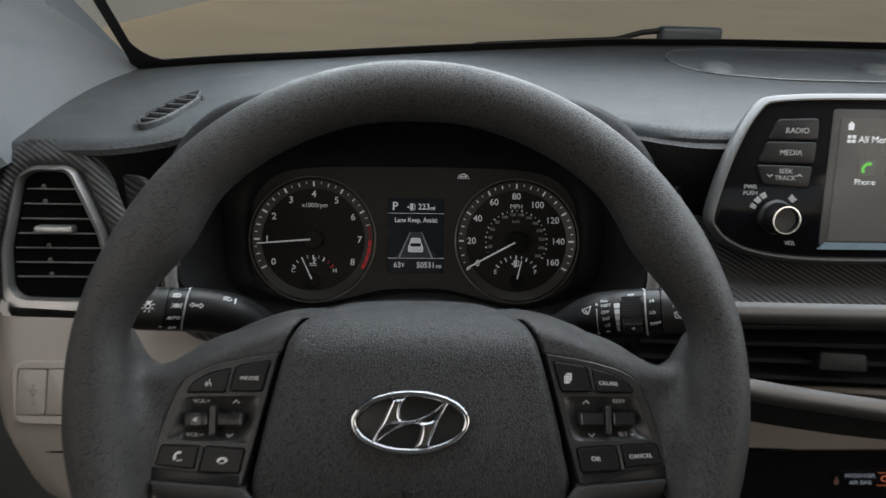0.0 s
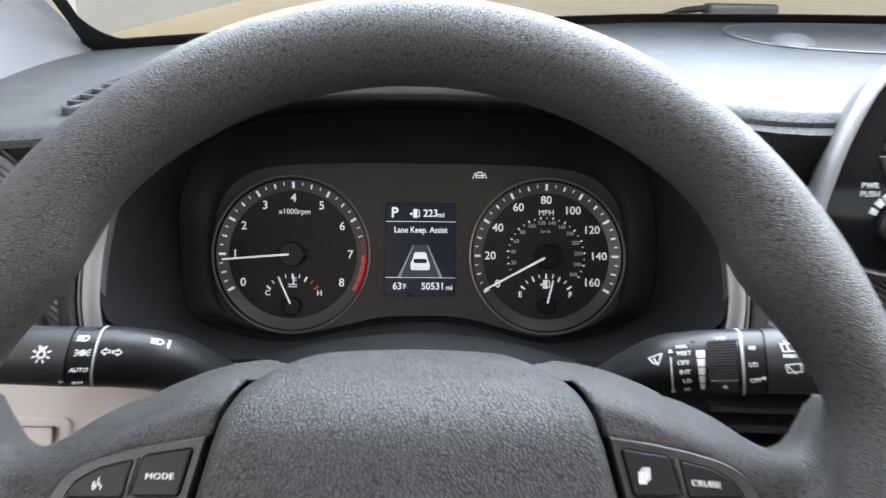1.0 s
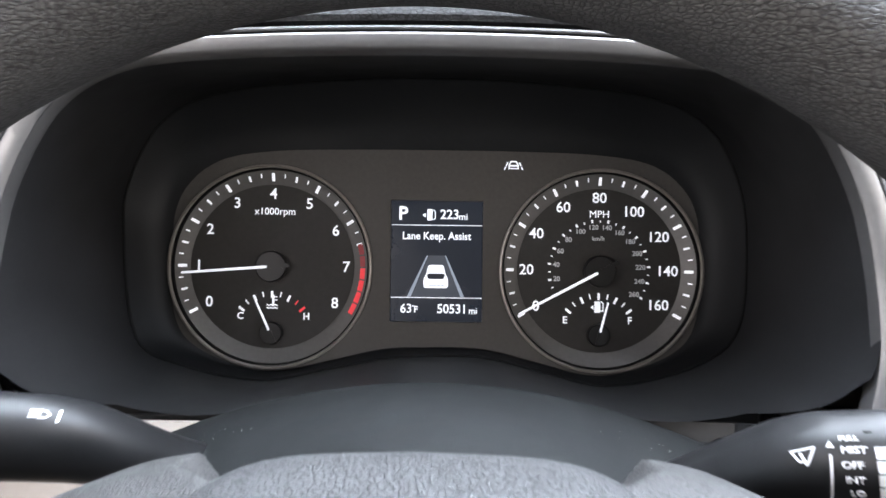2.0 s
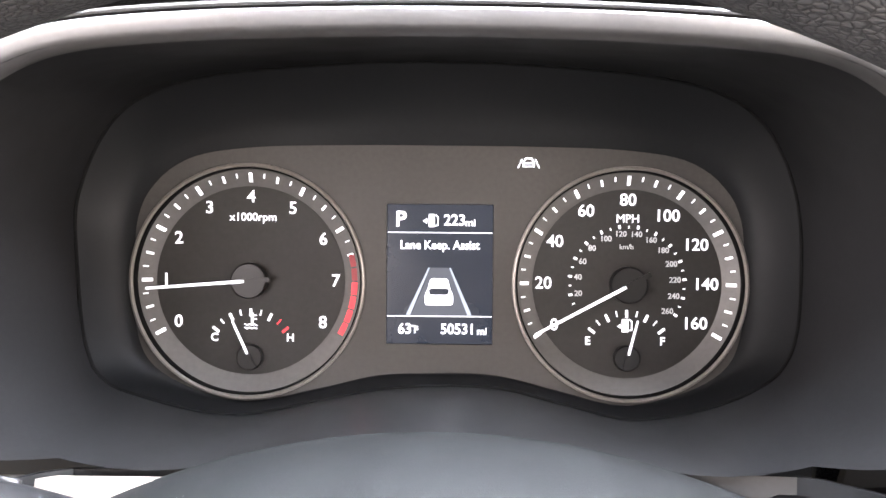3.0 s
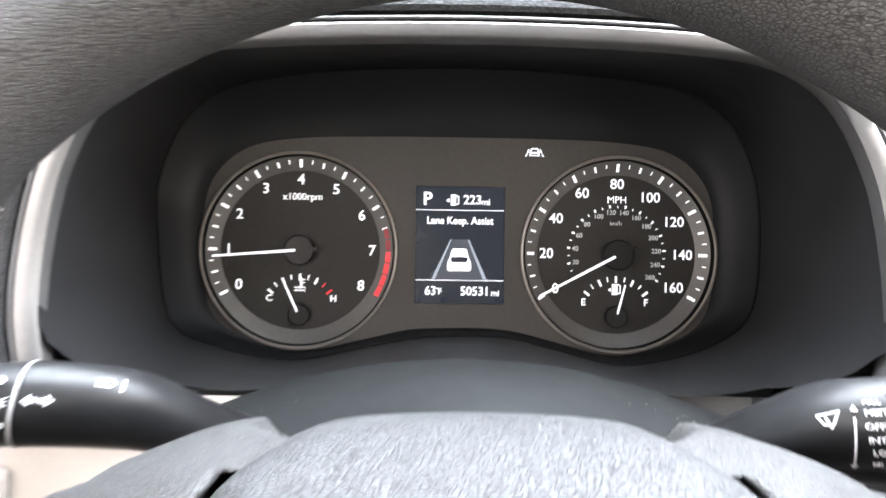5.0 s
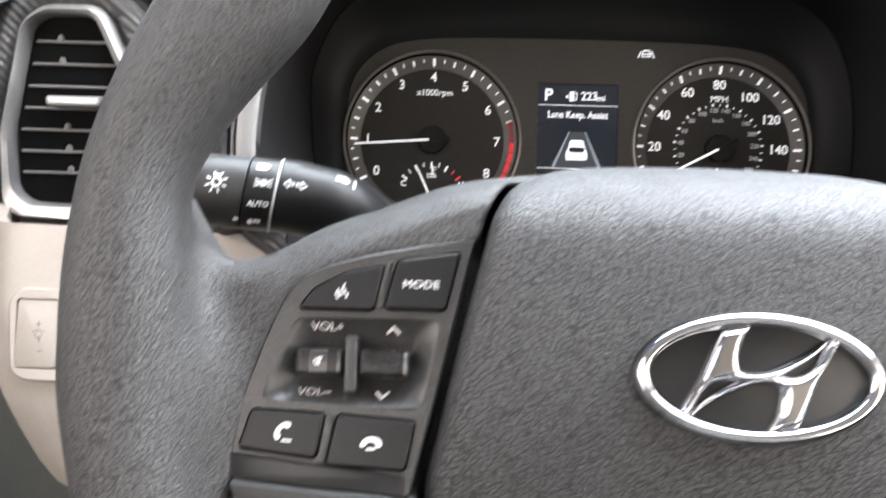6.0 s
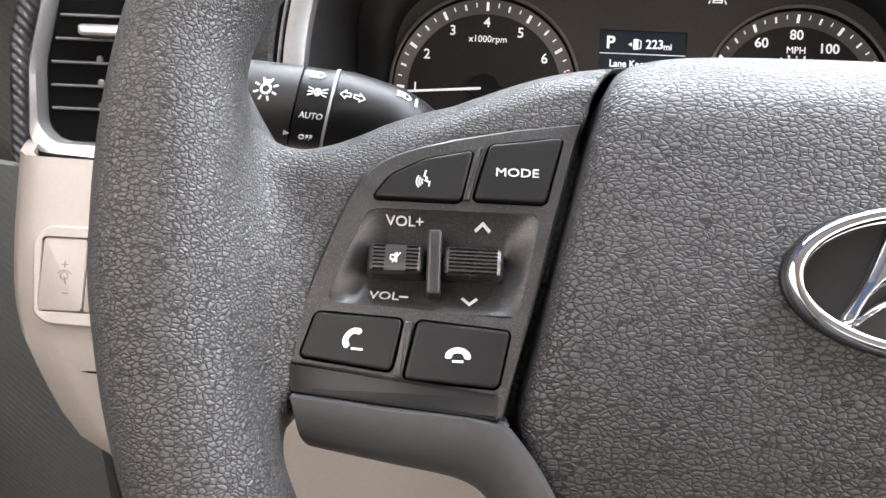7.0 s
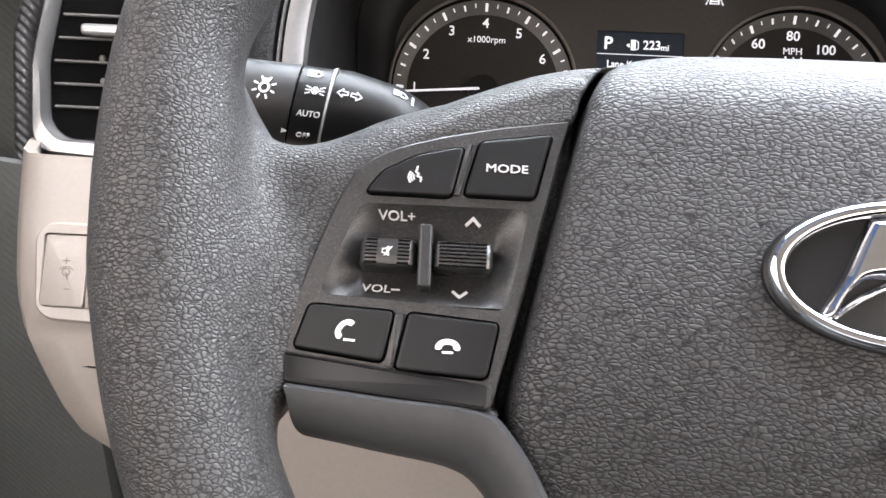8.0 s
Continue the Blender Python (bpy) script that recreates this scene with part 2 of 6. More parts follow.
def smooth_curve(pts, per=6, closed=True):
    """A Catmull-Rom curve through the points."""
    n, out = len(pts), []
    for i in range(n if closed else n - 1):
        p0, p1, p2, p3 = (Vector(pts[j % n] if closed else pts[min(max(j, 0), n - 1)]) for j in (i - 1, i, i + 1, i + 2))
        for k in range(per):
            t = k / per
            out.append(tuple(0.5 * (2 * p1 + (p2 - p0) * t + (2 * p0 - 5 * p1 + 4 * p2 - p3) * t * t + (3 * p1 - p0 - 3 * p2 + p3) * t ** 3)))
    if not closed:
        out.append(tuple(pts[-1]))
    return out


def rounded(pts, r, seg=5):
    """A polygon with its corners rounded."""
    out, n = [], len(pts)
    for i in range(n):
        p, a, b = Vector(pts[i]), Vector(pts[i - 1]), Vector(pts[(i + 1) % n])
        k = min(r, (a - p).length * 0.45, (b - p).length * 0.45)
        p0, p1 = p + (a - p).normalized() * k, p + (b - p).normalized() * k
        for s in range(seg + 1):
            t = s / seg
            out.append(tuple(p0 * (1 - t) ** 2 + p * 2 * t * (1 - t) + p1 * t * t))
    return out


def rect(x0, y0, x1, y1, r=0.0):
    pts = [(x0, y0), (x1, y0), (x1, y1), (x0, y1)]
    return rounded(pts, r, 4) if r else pts


def ellipse(a, b, n=48, cx=0.0, cy=0.0):
    return [(cx + a * math.cos(2 * math.pi * i / n), cy + b * math.sin(2 * math.pi * i / n)) for i in range(n)]


def grown(pts, d):
    """The polygon pushed outwards by d."""
    n, out = len(pts), []
    area = sum(pts[i - 1][0] * pts[i][1] - pts[i][0] * pts[i - 1][1] for i in range(n))
    for i in range(n):
        a, p, b = Vector(pts[i - 1]), Vector(pts[i]), Vector(pts[(i + 1) % n])
        e = (b - a)
        if e.length < 1e-9:
            out.append(tuple(p))
            continue
        e.normalize()
        nrm = Vector((e.y, -e.x)) * (1 if area > 0 else -1)
        out.append(tuple(p + nrm * d))
    return out


def prism(pts, z0, z1, bevel=0.0, bm=None, seg=2):
    """A solid of that outline from z0 to z1, its upper edge rounded."""
    bm = bm or bmesh.new()
    levels = [(0.0, z0), (0.0, z1)]
    if bevel:
        levels = [(0.0, z0)] + [(-bevel * (1 - math.cos(a)), z1 - bevel + bevel * math.sin(a)) for a in np.linspace(0, math.pi / 2, seg + 1)]
    rings = []
    for d, z in levels:
        outline = grown(pts, d) if d else pts
        rings.append([bm.verts.new((x, y, z)) for x, y in outline])
    n = len(pts)
    for lo, hi in zip(rings, rings[1:]):
        for i in range(n):
            bm.faces.new((lo[i - 1], lo[i], hi[i], hi[i - 1]))
    bm.faces.new(rings[-1])
    bm.faces.new(rings[0][::-1])
    return bm


def plate(outer, holes, z0, z1, bm=None, bevel=0.0):
    """A plate with holes through it: front at z1, walls down to z0."""
    bm = bm or bmesh.new()
    loops, flat = [], []
    for k, pts in enumerate((outer, *holes)):
        top = grown(pts, -bevel) if (bevel and k == 0) else pts
        loops.append((pts, [bm.verts.new((x, y, z1)) for x, y in top]))
        flat.append([Vector((x, y, 0)) for x, y in top])
    verts = [v for _, ring in loops for v in ring]
    for tri in tessellate_polygon(flat):
        if len({*tri}) == 3:
            bm.faces.new([verts[i] for i in tri])
    for k, (pts, ring) in enumerate(loops):
        upper = ring
        if bevel and k == 0:
            upper = [bm.verts.new((x, y, z1 - bevel)) for x, y in pts]
            for i in range(len(ring)):
                bm.faces.new((upper[i - 1], upper[i], ring[i], ring[i - 1]))
        low = [bm.verts.new((x, y, z0)) for x, y in pts]
        for i in range(len(ring)):
            bm.faces.new((low[i - 1], low[i], upper[i], upper[i - 1]))
    return bm


def loft(rings, closed=True, caps=True, bm=None, end=False):
    """A skin through rings of equally many 3D points."""
    bm = bm or bmesh.new()
    vs = [[bm.verts.new(p) for p in ring] for ring in rings]
    n = len(vs[0])
    for lo, hi in zip(vs, vs[1:]):
        for i in range(0 if closed else 1, n):
            bm.faces.new((lo[i - 1], lo[i], hi[i], hi[i - 1]))
    if caps and closed:
        if not end:
            bm.faces.new(vs[0][::-1])
        bm.faces.new(vs[-1])
    return bm


def sheet(fn, nu, nv, thick=0.004, bm=None):
    """A curved sheet p = fn(s, t), s and t from 0 to 1, with thickness along its normal."""
    bm = bm or bmesh.new()
    p = [[Vector(fn(i / nu, j / nv)) for j in range(nv + 1)] for i in range(nu + 1)]
    front, back = {}, {}
    for i in range(nu + 1):
        for j in range(nv + 1):
            du = p[min(i + 1, nu)][j] - p[max(i - 1, 0)][j]
            dv = p[i][min(j + 1, nv)] - p[i][max(j - 1, 0)]
            nrm = du.cross(dv)
            nrm = nrm.normalized() if nrm.length > 1e-12 else Vector((0, 0, 1))
            front[i, j] = bm.verts.new(p[i][j])
            back[i, j] = bm.verts.new(p[i][j] - nrm * thick)
    for i in range(nu):
        for j in range(nv):
            bm.faces.new((front[i, j], front[i + 1, j], front[i + 1, j + 1], front[i, j + 1]))
            bm.faces.new((back[i, j + 1], back[i + 1, j + 1], back[i + 1, j], back[i, j]))
    for i in range(nu):
        bm.faces.new((front[i, 0], back[i, 0], back[i + 1, 0], front[i + 1, 0]))
        bm.faces.new((front[i, nv], front[i + 1, nv], back[i + 1, nv], back[i, nv]))
    for j in range(nv):
        bm.faces.new((front[0, j], front[0, j + 1], back[0, j + 1], back[0, j]))
        bm.faces.new((front[nu, j], back[nu, j], back[nu, j + 1], front[nu, j + 1]))
    return bm


def tube(path, r, n=10, bm=None, closed=False, squash=1.0):
    """A tube along 3D points; r is one radius or one for each point."""
    bm = bm or bmesh.new()
    path = [Vector(p) for p in path]
    rings, up = [], None
    for i, p in enumerate(path):
        a = path[i - 1] if (i or closed) else p
        b = path[(i + 1) % len(path)] if (closed or i + 1 < len(path)) else p
        d = (b - a).normalized()
        if up is None:
            up = d.orthogonal().normalized()
        up = (up - d * up.dot(d)).normalized()
        side = d.cross(up)
        k = r[i] if isinstance(r, (list, tuple)) else r
        rings.append([p + (up * math.cos(w) + side * math.sin(w) * squash) * k for w in [2 * math.pi * q / n for q in range(n)]])
    if closed:
        rings.append(rings[0])
        bm = loft(rings, caps=False, bm=bm)
        bmesh.ops.remove_doubles(bm, verts=bm.verts[:], dist=1e-7)
        return bm
    return loft(rings, bm=bm)


def lathe(profile, n=64, bm=None, cx=0.0, cy=0.0):
    """A turned shape round the z axis from (radius, height) pairs."""
    bm = bm or bmesh.new()
    rings = [[(cx + r * math.cos(2 * math.pi * i / n), cy + r * math.sin(2 * math.pi * i / n), z) for i in range(n)] for r, z in profile]
    return loft(rings, bm=bm, caps=profile[0] != profile[-1])


def bars(quads, z0, z1, bm=None):
    bm = bm or bmesh.new()
    for q in quads:
        prism(q, z0, z1, bm=bm)
    return bm


def stroke(pts, w):
    """Flat outlines of a line of width w through 2D points: one quad a piece."""
    out = []
    for a, b in zip(pts, pts[1:]):
        a, b = Vector(a), Vector(b)
        d = (b - a).normalized()
        s = Vector((-d.y, d.x)) * w / 2
        e = d * w * 0.3
        out.append([tuple(a - e - s), tuple(b + e - s), tuple(b + e + s), tuple(a - e + s)])
    return out


def letters(body, size, x=0.0, y=0.0, z=0.0, align="CENTER", bold=0.0, lift=0.0003, stretch=1.0, slant=0.0, turn=0.0, mid=True):
    """The words as a thin solid: a bmesh in the xy plane at height z."""
    curve = bpy.data.curves.new("letters", "FONT")
    curve.body, curve.size, curve.align_x, curve.align_y = body, size, align, "CENTER" if mid else "BOTTOM_BASELINE"
    curve.extrude, curve.offset, curve.shear, curve.resolution_u = lift, bold * size, slant, 3
    ob = new("letters", curve)
    bpy.context.view_layer.update()
    me = bpy.data.meshes.new_from_object(ob.evaluated_get(bpy.context.evaluated_depsgraph_get()))
    bpy.data.objects.remove(ob)
    bpy.data.curves.remove(curve)
    bm = bmesh.new()
    bm.from_mesh(me)
    bpy.data.meshes.remove(me)
    bm.transform(pose(x, y, z, 0, 0, turn) @ Matrix.Diagonal((stretch, 1, 1, 1)))
    return bm


def joined(bms):
    out = bmesh.new()
    for bm in bms:
        me = bpy.data.meshes.new("tmp")
        bm.to_mesh(me)
        bm.free()
        out.from_mesh(me)
        bpy.data.meshes.remove(me)
    return out


def poly_distance(x, y, pts):
    """Signed distance in the plane to a polygon: minus inside."""
    d = np.full(np.broadcast(x, y).shape, 1e9)
    sign = np.ones_like(d)
    n = len(pts)
    for i in range(n):
        (ax, ay), (bx, by) = pts[i], pts[i - 1]
        ex, ey, wx, wy = bx - ax, by - ay, x - ax, y - ay
        k = np.clip((wx * ex + wy * ey) / (ex * ex + ey * ey + 1e-18), 0, 1)
        d = np.minimum(d, (wx - ex * k) ** 2 + (wy - ey * k) ** 2)
        c1, c2, c3 = y >= ay, y < by, ex * wy > ey * wx
        flip = (c1 & c2 & c3) | (~c1 & ~c2 & ~c3)
        sign = np.where(flip, -sign, sign)
    return sign * np.sqrt(d)


def smin(a, b, k):
    h = np.clip(0.5 + 0.5 * (b - a) / k, 0, 1)
    return b * (1 - h) + a * h - k * h * (1 - h)


def smax(a, b, k):
    return -smin(-a, -b, k)


def skin_of(fn, lo, hi, h):
    """A smooth mesh of the surface fn(x, y, z) = 0 (surface nets, then each vertex moved onto the surface)."""
    xs, ys, zs = (np.arange(a, b + h, h) for a, b in zip(lo, hi))
    f = fn(xs[:, None, None], ys[None, :, None], zs[None, None, :])
    inside = f < 0
    total = np.zeros((*(s - 1 for s in f.shape), 3))
    count = np.zeros(total.shape[:3])
    corners = [(i, j, k) for i in (0, 1) for j in (0, 1) for k in (0, 1)]
    cut = lambda a, c: a[c[0]:a.shape[0] - 1 + c[0], c[1]:a.shape[1] - 1 + c[1], c[2]:a.shape[2] - 1 + c[2]]
    for a in corners:
        for ax in range(3):
            if a[ax]:
                continue
            b = tuple(v + (q == ax) for q, v in enumerate(a))
            fa, fb = cut(f, a), cut(f, b)
            hit = (fa < 0) != (fb < 0)
            t = np.where(hit, fa / np.where(hit, fa - fb, 1), 0)
            for q in range(3):
                total[..., q] += np.where(hit, a[q] + (t if q == ax else 0), 0)
            count += hit
    live = count > 0
    index = -np.ones(live.shape, int)
    index[live] = np.arange(live.sum())
    cell = np.argwhere(live)
    v = (cell + total[live] / count[live][:, None]) * h + np.array([xs[0], ys[0], zs[0]])
    for _ in range(3):
        p = [v[:, q] for q in range(3)]
        g = np.stack([(fn(*[p[r] + (2e-4 if r == q else 0) for r in range(3)]) - fn(*[p[r] - (2e-4 if r == q else 0) for r in range(3)])) / 4e-4 for q in range(3)], 1)
        step = (fn(*p) / ((g ** 2).sum(1) + 1e-6))[:, None] * g
        v = v - np.clip(step, -h * 0.5, h * 0.5)
    faces = []
    for ax in range(3):
        o1, o2 = [q for q in range(3) if q != ax]
        sl = [slice(None)] * 3
        sl[ax] = slice(0, -1)
        s2 = [slice(None)] * 3
        s2[ax] = slice(1, None)
        change = inside[tuple(sl)] != inside[tuple(s2)]
        e = np.argwhere(change)
        e = e[(e[:, o1] > 0) & (e[:, o2] > 0) & (e[:, o1] < f.shape[o1] - 1) & (e[:, o2] < f.shape[o2] - 1)]
        quad = []
        for d1, d2 in ((1, 1), (0, 1), (0, 0), (1, 0)):
            c = e.copy()
            c[:, o1] -= d1
            c[:, o2] -= d2
            quad.append(index[c[:, 0], c[:, 1], c[:, 2]])
        quad = np.stack(quad, 1)
        flip = inside[e[:, 0], e[:, 1], e[:, 2]] ^ (ax == 1)
        quad[~flip] = quad[~flip][:, ::-1]
        faces.append(quad)
    return v, np.concatenate(faces)


def skin_part(name, fn, lo, hi, h, mat, parent, label=""):
    v, faces = skin_of(fn, lo, hi, h)
    me = bpy.data.meshes.new(name)
    me.from_pydata(v.tolist(), [], faces.tolist())
    me.materials.append(mat)
    me.shade_smooth()
    ob = new(name, me)
    ob.parent = parent
    return tagged(ob, label)


# ---- steering wheel ----
WHEEL = pose(-0.001, 0.398, 1.048, 90 - 30.2)
CLUSTER = pose(0, 0.683, 1.0219, 90 - 24.0)
wheel = thing("steering_wheel", WHEEL, "dark grey pebbled leather steering wheel with button spokes", "steering wheel")
mirror = lambda pts: [(-x, y) for x, y in pts][::-1]

spoke_top = smooth_curve([(-0.165, 0.0350), (-0.1575, 0.0225), (-0.1515, 0.0152), (-0.1440, 0.0127), (-0.1350, 0.0160), (-0.1250, 0.0237), (-0.1150, 0.0297), (-0.1050, 0.0344), (-0.0960, 0.0382), (-0.0850, 0.0424), (-0.0750, 0.0450), (-0.0650, 0.0465), (-0.0400, 0.0490), (0, 0.0495)], 4, closed=False)
spoke_low = smooth_curve([(-0.165, -0.075), (-0.152, -0.068), (-0.1440, -0.0575), (-0.1360, -0.0510), (-0.1150, -0.0530), (-0.098, -0.0555), (-0.082, -0.064), (-0.062, -0.095), (-0.048, -0.135), (-0.044, -0.165)], 4, closed=False)
half = spoke_low[::-1] + spoke_top
SPOKES = half + [(-x, y) for x, y in half[::-1][1:]]
PAD = smooth_curve([(0.0, 0.0522), (-0.025, 0.0510), (-0.0440, 0.0480), (-0.0612, 0.0388), (-0.0682, 0.0285), (-0.0705, 0.0205), (-0.0735, 0.009), (-0.0778, -0.0094), (-0.083, -0.033), (-0.0866, -0.052), (-0.083, -0.085), (-0.065, -0.110)], 4, closed=False)
PAD = PAD + [(-x, y) for x, y in PAD[::-1][:-1]]


# outlines of the button pods
POD = smooth_curve([(-0.1396, -0.0396), (-0.1352, -0.0215), (-0.1275, 0.0005), (-0.1190, 0.0092), (-0.1040, 0.0143)], 4, closed=False) + [(-0.0905, 0.0172), (-0.0743, 0.0196), (-0.0772, 0.0060), (-0.0840, -0.0240), (-0.0906, -0.0506), (-0.1150, -0.0487), (-0.1378, -0.0470)]
BED = POD[:-6] + [(-0.0905, 0.0172), (-0.0700, 0.0205), (-0.0735, 0.0060), (-0.0800, -0.0240), (-0.0860, -0.0520), (-0.1150, -0.0487), (-0.1378, -0.0470)]
VOICE = rounded([(-0.1227, -0.0016), (-0.1190, 0.0039), (-0.1110, 0.0084), (-0.0997, 0.0111), (-0.1022, -0.0017)], 0.0016)
MODE = rounded([(-0.0958, 0.0126), (-0.0786, 0.0153), (-0.0824, -0.0012), (-0.0991, -0.0011)], 0.0014)
CALL = rounded([(-0.1333, -0.0294), (-0.1137, -0.0301), (-0.1156, -0.0416), (-0.1360, -0.0394)], 0.0014)
HANG = rounded([(-0.1102, -0.0302), (-0.0895, -0.0316), (-0.0918, -0.0441), (-0.1125, -0.0431)], 0.0014)
SCOOP = 0.0062
BASIN = rounded([(-0.1237, -0.0041), (-0.0832, -0.0037), (-0.0879, -0.0286), (-0.1318, -0.0267)], 0.003)


def scoop(x, y):
    """Height of the basin's floor: level at its upper and lower edge, deep along the rollers, with slanted cheeks."""
    x = -abs(x)
    t = min(1, max(0, (-0.0039 - y) / 0.0238))
    a, b = -0.1237 - 0.0081 * t, -0.0832 - 0.0047 * t
    side = min(1, max(0, min((x - a) / 0.0062, (b - x) / 0.0062)))
    return 0.0040 - SCOOP * math.sin(math.pi * t) ** 0.8 * side


def sunk(bm):
    for v in bm.verts:
        v.co.z += scoop(v.co.x, v.co.y)
    return bm


def wheel_body(x, y, z):
    y0, z0 = y - 0.0015, z - 0.008
    rho, ang = np.sqrt(x * x + y0 * y0), np.degrees(np.arctan2(y0, np.abs(x) + 1e-9))
    r_in = 0.1503 - 0.0062 * np.exp(-((ang - 32) / 9) ** 2) + 0.0058 * np.exp(-((ang - 11) / 8) ** 2) + 0.002 * np.exp(-((ang + 40) / 20) ** 2)
    mid, wide = (0.1833 + r_in) / 2, (0.1833 - r_in) / 2
    rim = (np.sqrt(((rho - mid) / wide) ** 2 + (z0 / 0.0180) ** 2) - 1) * np.minimum(wide, 0.018)
    flat = poly_distance(x, y, SPOKES)
    lean = z + 0.12 * (y + 0.036)
    # the upper edge of the spokes rolls far back towards the column
    upper = np.clip((y + 0.002) / 0.022, 0, 1) * np.clip((0.146 - np.abs(x)) / 0.040, 0, 1)
    fall = 118 * upper * np.clip(flat + 0.0165, 0, 0.022) ** 2
    back = -0.0705 + 0.035 * np.clip((np.abs(x) - 0.085) / 0.02, 0, 1)
    slab = smax(flat, np.maximum(lean + fall - 0.0025, back - z), 0.010 - 0.006 * upper)
    slab = np.maximum(slab, y - 0.020 - 1.2 * np.clip(np.abs(x) - 0.044, 0, 1) - 0.9 * np.clip(z + 0.050, 0, 0.03))
    well = smax(poly_distance(x, y, PAD) - 0.0022, -0.014 - 1.2 * np.clip(y - 0.012, 0, 0.03) - z, 0.002)
    slab = np.maximum(slab, -np.where(y < 0.0385, well, 1.0))
    bed = np.maximum(poly_distance(-np.abs(x), y, BED) + 0.0012, -0.010 - lean)
    slab = np.maximum(slab, -bed)
    return smin(rim, slab, 0.009 + 0.014 * np.exp(-((y + 0.022) / 0.022) ** 2))


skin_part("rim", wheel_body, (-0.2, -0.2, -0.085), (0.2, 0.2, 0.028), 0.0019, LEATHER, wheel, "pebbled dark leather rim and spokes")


def pad_body(x, y, z):
    top = 0.0125 - 0.9 * x * x - np.where(y > -0.02, 1.2, 2.6) * np.clip(y + 0.02, -0.075, 0.1) ** 2 - 600 * np.clip(y - 0.010, 0, 1) ** 3
    flat = poly_distance(x, y, PAD)
    return smax(smax(flat, z - top, 0.008), -0.045 - z, 0.006)


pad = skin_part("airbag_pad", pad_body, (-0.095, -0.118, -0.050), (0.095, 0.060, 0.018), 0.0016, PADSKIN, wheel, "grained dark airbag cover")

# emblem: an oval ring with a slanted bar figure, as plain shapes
EM = (-0.0012, -0.0163)
seat = bmesh.new()
prism(ellipse(0.0325, 0.0171, 64, *EM), 0.006, 0.0126, 0.001, bm=seat)
emblem = part("emblem", seat, SATIN_BLACK, wheel, "chrome oval emblem on a dark base")
part("emblem_ring", tube([(EM[0] + 0.0300 * math.cos(a), EM[1] + 0.0150 * math.sin(a), 0.0133) for a in np.linspace(0, 2 * math.pi, 72, endpoint=False)], 0.0019, 10, closed=True), CHROME, emblem)
figure = smooth_curve([(-0.0208, -0.0089), (-0.0157, 0.0), (-0.0108, 0.0108), (-0.0088, 0.0126), (-0.0020, 0.0133), (-0.0042, 0.0086), (-0.0051, 0.0042), (-0.0040, 0.0018), (0.0012, 0.0017), (0.0085, 0.0047), (0.0151, 0.0086), (0.0172, 0.0101),
                       (0.0174, 0.0089), (0.0129, 0.0045), (0.0056, 0.0008), (-0.0018, -0.0008), (-0.0100, -0.0012), (-0.0147, -0.0044), (-0.0182, -0.0103)], 4)
for turn, high in ((1, 0.0149), (-1, 0.0146)):
    half_figure = [(turn * x + EM[0], turn * y + EM[1]) for x, y in figure]

    def bar_body(x, y, z, half_figure=half_figure, high=high):
        d = poly_distance(x, y, half_figure)
        return smax(smax(d, z - (high - 0.0016 + 0.0024 * np.sin(np.clip(-d / 0.0024, 0, 1) * math.pi / 2)), 0.0006), 0.0118 - z, 0.0003)

    skin_part("emblem_bar", bar_body, (EM[0] - 0.023, EM[1] - 0.0155, 0.0112), (EM[0] + 0.023, EM[1] + 0.0155, 0.0168), 0.00032, CHROME, emblem, "")

# raised mark low on the pad
part("pad_mark", bars(stroke([(-0.006, -0.0545), (-0.006, -0.0505), (0.001, -0.0525), (0.005, -0.0505)], 0.0012), 0.008, 0.0115), PADSKIN, wheel)

# button pods


def icon_call(cx, cy, s, turned):
    """A telephone handset over a short base line."""
    steps = np.linspace(radians(14), radians(166), 13)
    outer = [(1.18 * s * math.cos(a), 0.86 * s * math.sin(a)) for a in steps]
    inner = [(0.52 * s * math.cos(a), 0.10 * s + 0.24 * s * math.sin(a)) for a in steps[::-1]]
    ends = [(-1.20 * s, -0.02 * s), (-1.08 * s, -0.20 * s), (-0.66 * s, -0.18 * s), (-0.55 * s, -0.02 * s)]
    shape = outer + ends + inner + [(-x, y) for x, y in ends[::-1]]
    spin = Matrix.Rotation(radians(0 if turned else 50), 2)
    shape = [tuple(spin @ Vector(p) + Vector((cx, cy))) for p in shape]
    base = [(cx - s * 0.45, cy - s * 0.42), (cx + s * 0.45, cy - s * 0.42)] if turned else [(cx - s * 0.05, cy - s * 0.98), (cx + s * 0.95, cy - s * 1.02)]
    return [shape] + stroke(base, s * 0.22)


def icon_voice(cx, cy, s):
    out = stroke([(cx + s * 0.1, cy + s * 0.9), (cx - s * 0.05, cy + s * 0.3), (cx + s * 0.25, cy + s * 0.1), (cx + s * 0.1, cy - s * 0.2), (cx + s * 0.55, cy - s * 0.35), (cx + s * 0.5, cy - s * 0.8)], s * 0.17)
    for r in (0.35, 0.62, 0.9):
        out += stroke([(cx + s * 0.05 + r * s * math.cos(a), cy - s * 0.3 + r * s * math.sin(a)) for a in np.linspace(radians(140), radians(225), 5)], s * 0.15)
    return out


